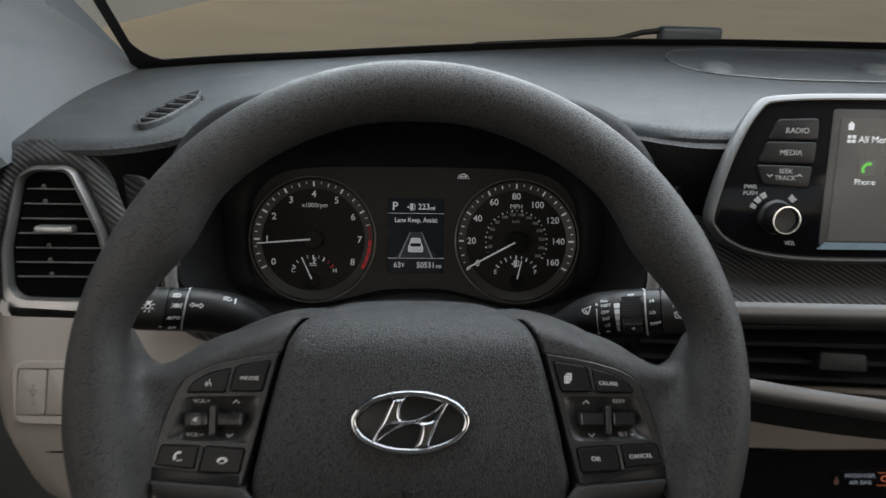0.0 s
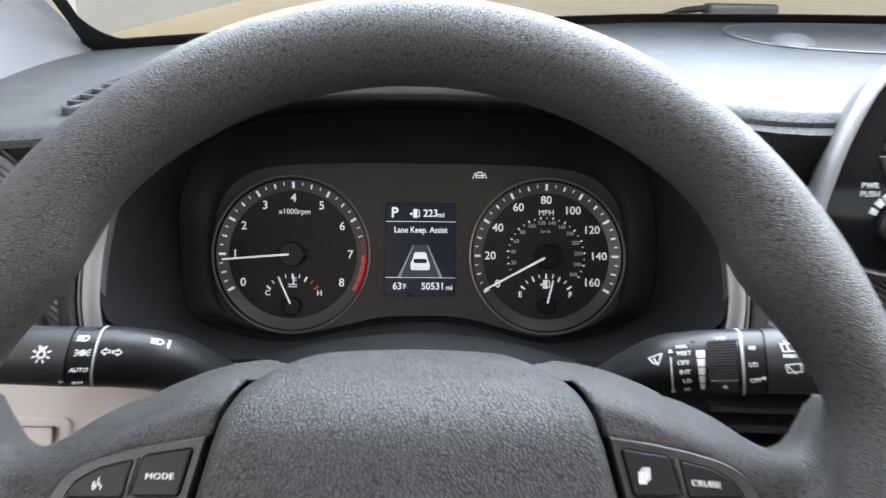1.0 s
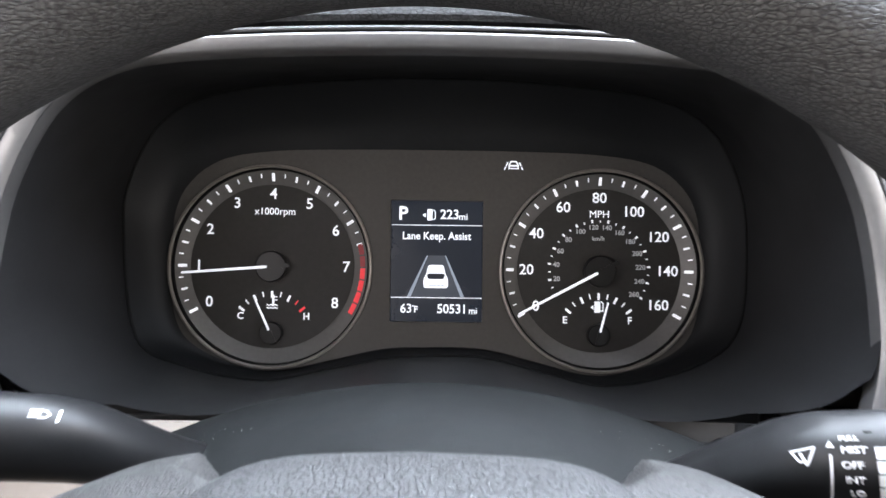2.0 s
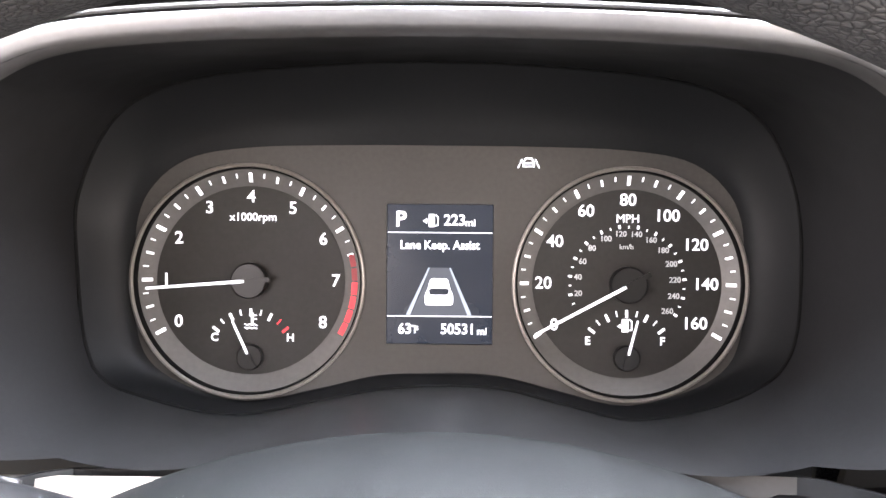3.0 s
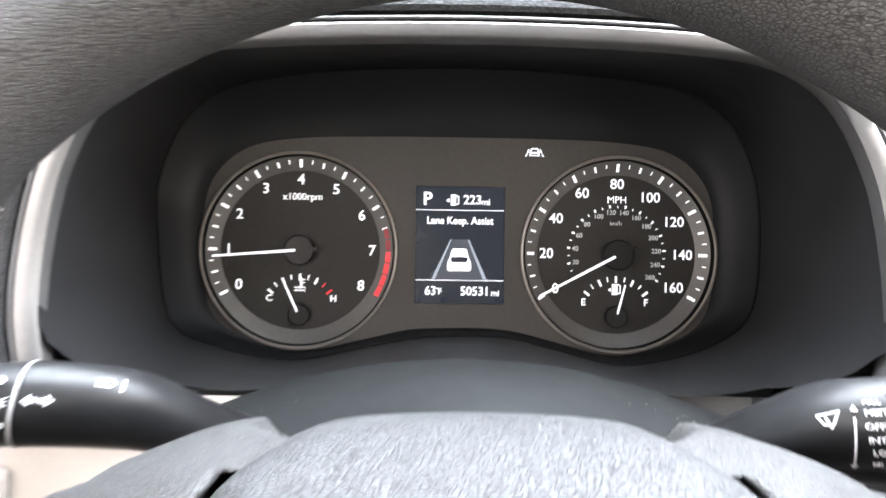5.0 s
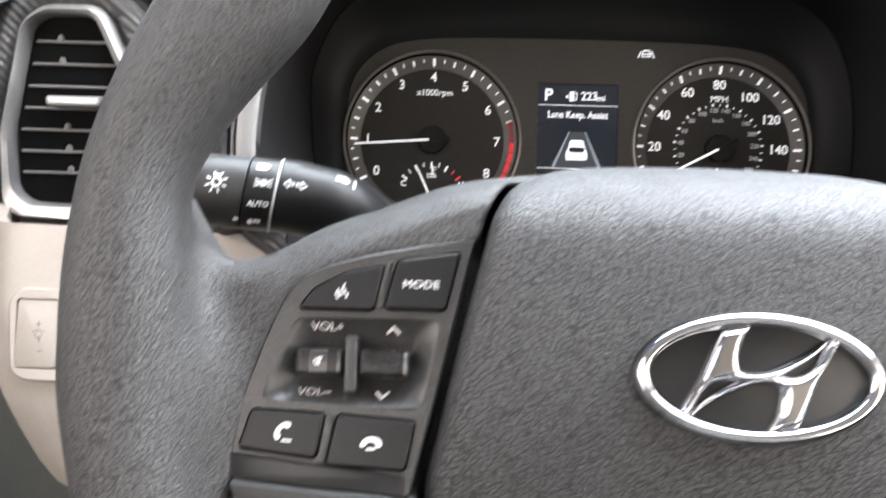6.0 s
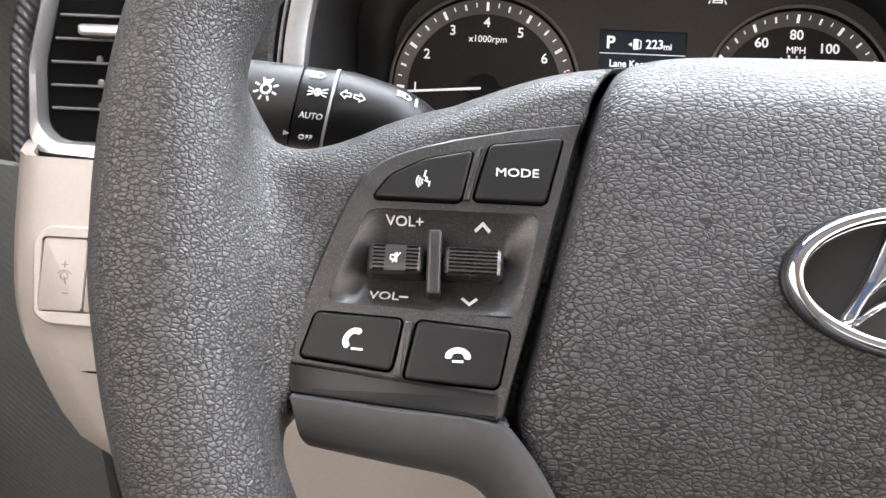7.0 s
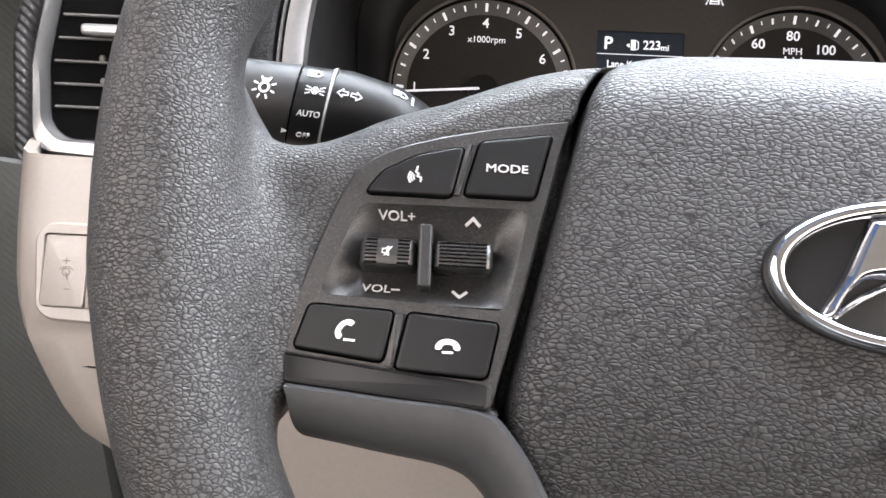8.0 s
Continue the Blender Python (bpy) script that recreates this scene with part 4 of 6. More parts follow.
carpic = rounded([(-0.0068, -0.0112), (0.0072, -0.0112), (0.0074, -0.0062), (0.0058, -0.0030), (0.0046, 0.0022), (-0.0042, 0.0022), (-0.0054, -0.0030), (-0.0070, -0.0062)], 0.0015)
part("car_picture", prism(carpic, -0.0012, -0.0006), SCREEN_INK, display)
part("car_window", prism(rounded([(-0.0044, -0.0060), (0.0048, -0.0060), (0.0054, -0.0034), (0.0040, -0.0028), (-0.0036, -0.0028), (-0.0050, -0.0034)], 0.001), -0.0008, -0.0003), SCREEN, display)
part("car_window", prism(rect(-0.0050, -0.0098, 0.0054, -0.0094), -0.0008, -0.0003), SCREEN_BLUE, display)

# lane warning lamp
WX, WY = 0.0444, 0.0606
warn = stroke([(WX - 0.0052, WY - 0.0026), (WX - 0.0046, WY - 0.0012)], 0.0007) + stroke([(WX - 0.0042, WY - 0.0004), (WX - 0.0034, WY + 0.0014)], 0.0007) + stroke([(WX + 0.0052, WY - 0.0026), (WX + 0.0046, WY - 0.0012)], 0.0007) + stroke([(WX + 0.0042, WY - 0.0004), (WX + 0.0034, WY + 0.0014)], 0.0007)
warn += stroke([(WX - 0.0026, WY - 0.0022), (WX - 0.0026, WY), (WX - 0.0015, WY + 0.0020), (WX + 0.0015, WY + 0.0020), (WX + 0.0026, WY), (WX + 0.0026, WY - 0.0022)], 0.0007) + stroke([(WX - 0.0026, WY - 0.0004), (WX + 0.0026, WY - 0.0004)], 0.0008) + stroke([(WX - 0.0026, WY - 0.0020), (WX + 0.0026, WY - 0.0020)], 0.0005)
part("warning_lamp", bars(warn, 0.0, 0.0004), SCREEN_INK, face, "white lane departure lamp", smooth=False)

# tunnel from the lens edge forward to the silver frame
ARCH = [(-0.170, -0.062), (-0.1745, -0.043), (-0.1762, -0.026), (-0.1745, -0.003), (-0.1701, 0.0182), (-0.1655, 0.033), (-0.1575, 0.0500), (-0.1480, 0.0640), (-0.1351, 0.0745), (-0.1174, 0.0815), (-0.0909, 0.0850), (-0.05, 0.0872)]
ARCH = [(x, y if y < 0 else y * 0.962) for x, y in ARCH]
ARCH = ARCH + [(0, 0.0847)] + [(-x, y) for x, y in ARCH[::-1]]
FRAME = smooth_curve(ARCH[2:-2] + [(0.171, -0.042), (0.162, -0.0545), (0.147, -0.0620), (0.126, -0.0662), (0.10, -0.0670), (0.05, -0.0605), (0.0, -0.0568), (-0.05, -0.0605), (-0.10, -0.0670), (-0.126, -0.0662), (-0.147, -0.0620), (-0.162, -0.0545), (-0.171, -0.042)], 3)
tilt = lambda v: 0.132 + 0.010 * min(1, max(0, v / 0.085))


FRAME_R = resampled(FRAME, 160, math.pi / 2)
rings = []
for k in np.linspace(0, 1, 9):
    e = k * k * (3 - 2 * k) * 0.35 + k * 0.65
    rings.append([(a[0] * (1 - e) + b[0] * e, a[1] * (1 - e) + b[1] * e, 0.0170 * (1 - k) + tilt(b[1]) * k * (1.0 if b[1] > -0.04 else 1.0 - 0.35 * min(1, max(0, (0.174 - abs(b[0])) / 0.03)))) for a, b in zip(LENS_R, FRAME_R)])
bm = loft([[(x, y, z) for (x, y), z in zip(grown(LENS_R, 0.0012), [0.0165] * 160)]] + rings, caps=False)
part("tunnel", bm, HOOD, cluster, "matt black tunnel around the gauges")
part("lens_gap", tube([(x, y, 0.0176) for x, y in LENS_R], 0.0011, 6, closed=True), GAP_BLACK, cluster)


def skirt(s, t):
    """The dark apron under the lip of the tunnel floor."""
    u = -0.165 + 0.33 * s
    v = float(np.interp(abs(u), [0, 0.05, 0.10, 0.14, 0.165], [-0.0572, -0.0608, -0.0673, -0.0683, -0.0663]))
    n = 0.130 * (1.0 - 0.35 * min(1, max(0, (0.174 - abs(u)) / 0.03)))
    return (u, v - 0.05 * t * min(1, max(0.14, (0.135 - abs(u)) / 0.05)), n - 0.004)


part("skirt", sheet(skirt, 40, 4, 0.002), HOOD, cluster)
# silver frame: a flat band round the arch
arch = smooth_curve(ARCH, 5, closed=False)


wide = lambda s, v: 0.0026 * min(1, max(0, s / 0.006)) * min(1, max(0, 1 - v / 0.075))


def along(path, section, nfun):
    """Sweep a section (out, along n) round a plane path; it is wider down the sides."""
    rings = []
    for i, p in enumerate(path):
        a, b = Vector(path[max(i - 1, 0)]), Vector(path[min(i + 1, len(path) - 1)])
        d = (b - a).normalized()
        out = Vector((-d.y, d.x))
        rings.append([(p[0] + out.x * (s + wide(s, p[1])), p[1] + out.y * (s + wide(s, p[1])), nfun(p[1]) + h) for s, h in section])
    return loft(rings)


part("silver_frame", along(arch, [(-0.0006, -0.006), (0.0000, 0.0000), (0.0012, 0.0014), (0.0052, 0.0026), (0.0060, 0.0022), (0.0062, 0.0012), (0.0062, -0.010), (0.0006, -0.010)], tilt), SILVER, cluster, "satin silver frame round the cluster")
part("frame_seam", along(arch, [(0.0062, -0.012), (0.0062, 0.0000), (0.0076, 0.0000), (0.0076, -0.012)], tilt), GAP_BLACK, cluster)
part("outer_bead", along(arch, [(0.0076, -0.012), (0.0076, 0.0008), (0.0081, 0.0014), (0.0089, 0.0012), (0.0092, -0.012)], tilt), BEAD, cluster)
part("hood_skin", along(arch, [(0.0110, -0.014), (0.0110, 0.0004), (0.0130, 0.0016), (0.0180, 0.0008), (0.0220, -0.003), (0.0260, -0.012), (0.031, -0.04), (0.040, -0.10), (0.030, -0.10)], tilt), HOOD_SKIN, cluster, "dark grained hood skin over the cluster")


# ---- stalks behind the wheel ----
class Stalk:
    """A round lever along x: its centre line and half height and half depth at each x."""
    def __init__(self, rows, lean, bow):
        self.rows, self.lean, self.bow = np.array(rows), lean, bow

    def at(self, x):
        return [float(np.interp(x, self.rows[:, 0], self.rows[:, k])) for k in (1, 2, 3, 4)]

    def point(self, x, a, lift=0.0):
        y, z, h, d = self.at(x)
        return (x + self.lean * h * math.sin(a) + self.bow * max(math.cos(a), 0), y - (d + lift) * math.cos(a), z + (h + lift) * math.sin(a))

    def body(self, x0, x1, steps=16, grow=0.0, n=40):
        xs = np.linspace(x0, x1, steps)
        return loft([[self.point(x, 2 * math.pi * q / n, grow) for q in range(n)] for x in xs])

    def wrapped(self, bm, x, a0, lift=0.0003):
        """Lays flat marks (metres) onto the lever's side round x and the angle a0."""
        for v in bm.verts:
            _, _, h, d = self.at(x + v.co.x)
            p = self.point(x + v.co.x, a0 + v.co.y / ((h + d) / 2), lift + v.co.z)
            v.co = p
        return bm


left = Stalk([(-0.207, 0.478, 1.0585, 0.0105, 0.009), (-0.204, 0.479, 1.058, 0.0130, 0.0115), (-0.195, 0.480, 1.0568, 0.0140, 0.0125), (-0.160, 0.486, 1.0523, 0.0150, 0.0135), (-0.145, 0.490, 1.0500, 0.0152, 0.0135), (-0.128, 0.497, 1.0437, 0.0152, 0.0130), (-0.118, 0.504, 1.0365, 0.0148, 0.0125), (-0.108, 0.512, 1.0250, 0.0135, 0.0115), (-0.098, 0.522, 1.0120, 0.0115, 0.0105), (-0.08, 0.540, 0.992, 0.009, 0.009), (-0.06, 0.552, 0.975, 0.008, 0.008)], 0.26, 0.0015)
lamp_stalk = thing("turn_signal_stalk", pose(-0.0036, 0.010, -0.0068), "black turn signal and headlamp stalk with white symbols", "stalk")
part("arm", left.body(-0.1500, -0.06, 22), SATIN_BLACK, lamp_stalk)
part("white_line", left.body(-0.1512, -0.1503, 3, 0.0003), DIM_INK, lamp_stalk)
part("setting_ring", left.body(-0.1618, -0.1512, 4, -0.0002), SATIN_BLACK, lamp_stalk)
part("seam", left.body(-0.1625, -0.1618, 2, -0.0008), GAP_BLACK, lamp_stalk)
part("knob", left.body(-0.207, -0.1625, 10), STALK_KNOB, lamp_stalk, "rotating end knob")


def icon_lamp(s):
    out = []
    for k in range(8):
        a = radians(45 * k + 22)
        out += stroke([(math.cos(a) * s * 0.72, math.sin(a) * s * 0.72), (math.cos(a) * s * 1.05, math.sin(a) * s * 1.05)], s * 0.17)
    out += stroke([(math.cos(a) * s * 0.42, math.sin(a) * s * 0.42) for a in np.linspace(0, 2 * math.pi, 13)], s * 0.2)
    return out + [rect(-s * 0.28, s * 0.45, s * 0.28, s * 0.85)]


def icon_beam(s, dashes=True):
    out = stroke([(0, -s * 0.5), (0, s * 0.5), (s * 0.5, s * 0.42), (s * 0.8, 0), (s * 0.5, -s * 0.42), (0, -s * 0.5)], s * 0.16)
    for k in range(4):
        y = s * (0.45 - 0.3 * k)
        out += stroke([(-s * 0.9, y), (-s * 0.2, y)], s * 0.14)
    return out


def icon_arrows(s):
    out = []
    for k in (-1, 1):
        out += stroke([(k * s * 1.5, 0), (k * s * 0.85, s * 0.55), (k * s * 0.85, s * 0.22), (k * s * 0.2, s * 0.22), (k * s * 0.2, -s * 0.22), (k * s * 0.85, -s * 0.22), (k * s * 0.85, -s * 0.55), (k * s * 1.5, 0)], s * 0.14)
    return out


def icon_parking(s):
    out = []
    for k in (-1, 1):
        out += stroke([(k * s * 0.12, s * 0.45), (k * s * 0.12, -s * 0.45), (k * s * 0.5, 0), (k * s * 0.12, s * 0.45)], s * 0.15)
        for y in (-0.5, 0, 0.5):
            out += stroke([(k * s * 0.6, y * s * 0.6), (k * s * 1.15, y * s)], s * 0.15)
    return out


UP = radians(1)
marks = [left.wrapped(bars(icon_lamp(0.0037), 0, 0.0002), -0.1725, 31 * UP), left.wrapped(bars(icon_beam(0.0028), 0, 0.0002), -0.1568, 63 * UP),
         left.wrapped(bars(icon_parking(0.0027), 0, 0.0002), -0.1556, 35 * UP), left.wrapped(letters("AUTO", 0.0028, bold=0.006), -0.1560, 3 * UP), left.wrapped(letters("OFF", 0.0027, bold=0.004), -0.1565, -29 * UP),
         left.wrapped(bars(icon_arrows(0.0027), 0, 0.0002), -0.1440, 37 * UP), left.wrapped(bars(icon_beam(0.0028) + stroke([(0.0042, -0.002), (0.0042, 0.002)], 0.0008), 0, 0.0002), -0.1275, 66 * UP),
         left.wrapped(bars([[(-0.0010, -0.0010), (0.0010, 0), (-0.0010, 0.0010)]], 0, 0.0002), -0.1630, -25 * UP)]
part("markings", joined(marks), INK, lamp_stalk, smooth=False)

right = Stalk([(0.06, 0.545, 0.975, 0.008, 0.008), (0.078, 0.530, 0.993, 0.010, 0.0095), (0.092, 0.516, 1.011, 0.0100, 0.0100), (0.104, 0.505, 1.0270, 0.0122, 0.0115), (0.115, 0.497, 1.0385, 0.0145, 0.0130), (0.124, 0.491, 1.0450, 0.0158, 0.0138), (0.139, 0.484, 1.0508, 0.0160, 0.0142), (0.155, 0.480, 1.0540, 0.0158, 0.0142), (0.175, 0.475, 1.0580, 0.0150, 0.0135), (0.200, 0.470, 1.0610, 0.0130, 0.0118), (0.206, 0.4695, 1.0615, 0.010, 0.009)], -0.22, -0.0045)
wiper_stalk = thing("wiper_stalk", pose(0, 0, 0), "black windscreen wiper stalk with white lettering", "stalk")
part("arm", right.body(0.06, 0.1530, 26), SATIN_BLACK, wiper_stalk)
part("white_line", right.body(0.1530, 0.1539, 3, 0.0003), DIM_INK, wiper_stalk)
part("setting_ring", right.body(0.1542, 0.1625, 4, -0.0002), SATIN_BLACK, wiper_stalk)
part("seam", right.body(0.1625, 0.1632, 2, -0.0008), GAP_BLACK, wiper_stalk)
part("knob", right.body(0.1632, 0.206, 10), STALK_KNOB, wiper_stalk, "rotating end knob")
turner = part("thumb_wheel", right.wrapped(prism(rect(-0.0058, -0.0085, 0.0058, 0.0085, 0.001), -0.001, 0.0010), 0.1450, 33 * UP), ROLLER, wiper_stalk)
for k in range(13):
    a = (62 - 4.6 * k) * UP
    part("rib", tube([right.point(0.1396, a, 0.0012), right.point(0.1504, a, 0.0012)], 0.0005, 6), STALK_KNOB, turner)
part("thumb_wheel_edge", right.wrapped(bars(stroke([(-0.0115, -0.0130), (-0.0115, 0.0105), (0.0070, 0.0105), (0.0070, -0.0130), (-0.0115, -0.0130)], 0.0006), 0, 0.0002), 0.1450, 28 * UP, 0.0001), GAP_BLACK, wiper_stalk)
part("thumb_tab", right.wrapped(prism(rect(-0.0055, -0.0028, 0.0055, 0.0028, 0.0008), -0.001, 0.0022, 0.0006), 0.1450, -9 * UP), STALK_KNOB, wiper_stalk)
steps = []
for k in range(5):
    steps.append([(-0.0014 + 0.0002 * k, -0.0016 - 0.0038 * k), (0.0016 - 0.0002 * k, -0.0016 - 0.0038 * k), (0.0018 - 0.0002 * k, 0.0016 - 0.0038 * k), (-0.0016 + 0.0002 * k, 0.0016 - 0.0038 * k)])
words = [("MIST", 0.0036, 0.1305, 47), ("OFF", 0.0036, 0.1300, 31), ("INT", 0.0034, 0.1304, 15), ("LO", 0.0034, 0.1310, -1), ("HI", 0.0034, 0.1308, -20), ("INT", 0.0032, 0.1452, 71), ("PULL", 0.0026, 0.1296, 60),
         ("HI", 0.0036, 0.1575, 51), ("LO", 0.0036, 0.1575, 23), ("OFF", 0.0036, 0.1580, -5), ("PUSH", 0.0028, 0.1722, 35)]
box = stroke([(-0.0032, 0.0018), (0.0030, 0.0021), (0.0029, -0.0014), (-0.0025, -0.0017), (-0.0032, 0.0018)], 0.00045)
finger = [(0, 0.0050 - 0.0016 * k) for k in range(11)]
marks = [right.wrapped(letters(w, size * 0.76), x, a * UP) for w, size, x, a in words]
marks += [right.wrapped(bars(steps, 0, 0.0002), 0.1366, 44 * UP), right.wrapped(bars(box + stroke([(-0.0026, 0.0014), (0.0008, -0.0023)], 0.0005), 0, 0.0002), 0.1735, 14 * UP),
          right.wrapped(bars(box + stroke([(0.000, -0.0017), (-0.0015, 0.0032)], 0.0005), 0, 0.0002), 0.1722, 50 * UP),
          right.wrapped(bars([[(-0.0010, 0), (0.0008, -0.0010), (0.0008, 0.0010)]], 0, 0.0002), 0.1612, -1 * UP), right.wrapped(bars([[(-0.0012, 0), (0.0008, -0.0010), (0.0008, 0.0010)]], 0, 0.0002), 0.1450, -9 * UP, 0.0024),
          right.wrapped(bars(stroke(finger, 0.0005) + [[(-0.0010, -0.0110), (0.0010, -0.0110), (0, -0.0130)], [(-0.0009, 0.0072), (0.0009, 0.0072), (0, 0.0090)]], 0, 0.0003), 0.1252, 22 * UP, 0.0004),
          right.wrapped(bars(stroke([(-0.0024, 0.0016), (0.0024, 0.0022), (0.0011, -0.0019), (-0.0008, -0.0014), (-0.0024, 0.0016)], 0.0005) + stroke([(-0.0005, 0.0008), (0.0008, -0.0026)], 0.0006), 0, 0.0002), 0.1196, 43 * UP)]
part("markings", joined(marks), INK, wiper_stalk, smooth=False)

# ---- dashboard ----
dash = thing("dashboard", pose(0, 0, 0), "grey soft dashboard over beige lower panels", "dashboard", kind="structure")
DX = [-0.46, -0.40, -0.32, -0.27, -0.22, -0.17, -0.13, 0.0, 0.12, 0.155, 0.19, 0.24, 0.40, 0.70, 1.10]
COWL_Y = [0.80, 0.85, 0.905, 0.915, 0.92, 0.922, 0.925, 0.935, 0.955, 0.96, 0.97, 0.985, 1.01, 1.01, 0.93]
COWL_Z = [1.135, 1.137, 1.140, 1.143, 1.147, 1.150, 1.152, 1.160, 1.165, 1.166, 1.167, 1.168, 1.168, 1.168, 1.15]
EDGE_Y = [0.64, 0.64, 0.640, 0.632, 0.625, 0.64, 0.68, 0.70, 0.68, 0.65, 0.600, 0.598, 0.60, 0.62, 0.64]
EDGE_Z = [1.118, 1.119, 1.122, 1.125, 1.128, 1.139, 1.150, 1.163, 1.152, 1.149, 1.149, 1.150, 1.150, 1.15, 1.14]
SILL_Y = [0.655, 0.655, 0.650, 0.645, 0.650, 0.66, 0.67, 0.67, 0.66, 0.65, 0.632, 0.630, 0.63, 0.65, 0.66]


def lay(x, ys):
    return float(np.mean(np.interp([x + d for d in (-0.03, -0.015, 0, 0.015, 0.03)], DX, ys)))


def dash_top(s, t):
    x = -0.46 + 1.56 * s
    y0, y1, z0, z1 = lay(x, EDGE_Y), lay(x, COWL_Y), lay(x, EDGE_Z), lay(x, COWL_Z)
    if t < 0.12:
        a = t / 0.12 * math.pi / 2
        return (x, y0 - 0.012 + 0.012 * (1 - math.cos(math.pi / 2 - a)) * 0.6 + 0.012 * math.sin(a) ** 2, z0 - 0.011 * (1 - math.sin(a)))
    k = (t - 0.12) / 0.88
    return (x, y0 + (y1 - y0) * k, z0 + (z1 - z0) * k + 0.006 * math.sin(math.pi * k))


part("top_pad", sheet(dash_top, 120, 28, 0.006), DASH, dash, "soft grey dash top")


def dash_front(s, t):
    x = 0.176 + 0.93 * s
    y0, z0 = lay(x, EDGE_Y) - 0.006, lay(x, EDGE_Z) - 0.009
    y1 = lay(x, SILL_Y)
    return (x, y0 + (y1 - y0) * min(1, t * 4) - 0.06 * max(0, t - 0.5), z0 - 0.26 * t)


part("front_face", sheet(dash_front, 60, 14, 0.006), DASH_DARK, dash, "dark grained dash front")

# lower beige panel under the wheel
def knee_edge(z):
    return -0.016 + float(np.interp(z, [0.55, 0.70, 0.80, 0.840, 0.862, 0.872, 0.885, 0.900, 0.915, 0.935, 0.960, 1.00, 1.02], [-0.03, -0.11, -0.198, -0.243, -0.271, -0.289, -0.299, -0.307, -0.314, -0.321, -0.324, -0.326, -0.326]))


def knee(s, t):
    z = 0.997 - 0.45 * t
    x = knee_edge(z) + (0.085 - knee_edge(z)) * s
    y = 0.578 - 0.55 * (1.0 - z) if z > 0.92 else 0.534 - 0.22 * (0.92 - z)
    y += 0.05 * max(0, (0.06 - s) / 0.06) ** 2
    return (x, y, z - 0.004 * math.sin(s * 3))


part("knee_panel", sheet(knee, 60, 40, 0.006), BEIGE, dash, "beige lower dash panel")
part("dark_panel", sheet(lambda s, t: (0.080 + 0.11 * s, 0.575 + 0.01 * s, 0.985 - 0.40 * t), 6, 10, 0.004), SATIN_BLACK, dash, "black panel beside the column")
part("panel_seam", tube([(knee_edge(0.905) + 0.003 + 0.30 * k / 12, 0.5247 + 0.045 * max(0, (0.06 - k / 20) / 0.06) ** 2, 0.905 + 0.002 * k / 12) for k in range(13)], 0.0006, 6), GAP_BLACK, dash)

# switch bank on the knee panel
SW = pose(-0.262, 0.5385, 0.9445, 90 - 28.8)
bank = thing("switch_bank", SW, "beige switch bank with dimmer switch", "switch panel")
part("surround", plate(rounded([(-0.0500, 0.0225), (-0.0430, 0.0295), (0.055, 0.0285), (0.055, -0.0215), (-0.0390, -0.0190), (-0.0462, -0.0140)], 0.006), [rounded([(-0.0452, 0.0238), (0.05, 0.0238), (0.05, -0.0140), (-0.0440, -0.0124)], 0.003)], -0.004, 0.0016, bevel=0.0012), BEIGE, bank)
for k in range(4):
    part("switch", prism(rect(-0.0444 + 0.0225 * k, -0.0120, -0.0228 + 0.0225 * k, 0.0233, 0.002), -0.004, 0.001, 0.0008), BEIGE, bank)
MX = -0.0325
part("switch_mark", bars(stroke([(MX - 0.0017, 0.0105), (MX + 0.0013, 0.0105)], 0.0005) + stroke([(MX - 0.0002, 0.0090), (MX - 0.0002, 0.0120)], 0.0005) + stroke([(MX - 0.0002, -0.0034), (MX + 0.0026, -0.0034)], 0.0005)
                         + stroke([(MX + 0.0042 * math.cos(a), 0.0035 + 0.0042 * math.sin(a)) for a in np.linspace(0.6, 2.5, 8)], 0.0004) + stroke([(MX + 0.0019 * math.cos(a), 0.0050 + 0.0019 * math.sin(a)) for a in np.linspace(0, 6.28, 12)], 0.0004) + stroke([(MX, 0.0045), (MX + 0.0010, 0.0012)], 0.0006), 0.001, 0.0012), material("switch ink", (0.13, 0.11, 0.095), 0.6), bank, smooth=False)

# ---- side air vent ----
VENT = pose(-0.29, 0.618, 1.047, 90 - 12)
vent = thing("side_air_vent", VENT, "black side air vent in a satin silver frame", "air vent")
OUTER = rounded([(-0.0515, -0.050), (-0.0490, -0.010), (-0.0320, 0.0500), (-0.0180, 0.0595), (0.0100, 0.0598), (0.0165, 0.0560), (0.0254, 0.0344), (0.0347, 0.0101), (0.0405, -0.0134), (0.0470, -0.0620), (0.0064, -0.0630), (-0.0456, -0.0600)], 0.006)
INNER = rounded([(-0.0440, -0.0425), (-0.0430, -0.0095), (-0.0275, 0.0480), (-0.0181, 0.0540), (0.0055, 0.0542), (0.0105, 0.0510), (0.0175, 0.0330), (0.0285, 0.0060), (0.0340, -0.0200), (0.0390, -0.0510), (0.0050, -0.0522), (-0.0364, -0.0510)], 0.006)
part("frame", loft([[(x, y, -0.012) for x, y in resampled(OUTER, 96, 0)], [(x, y, 0.002) for x, y in resampled(OUTER, 96, 0)], [(x, y, 0.006) for x, y in resampled(grown(OUTER, -0.003), 96, 0)],
                    [(x, y, 0.004) for x, y in resampled(grown(INNER, 0.001), 96, 0)], [(x, y, -0.002) for x, y in resampled(INNER, 96, 0)], [(x, y, -0.03) for x, y in resampled(INNER, 96, 0)]], caps=False), VENT_SILVER, vent, "satin silver surround")
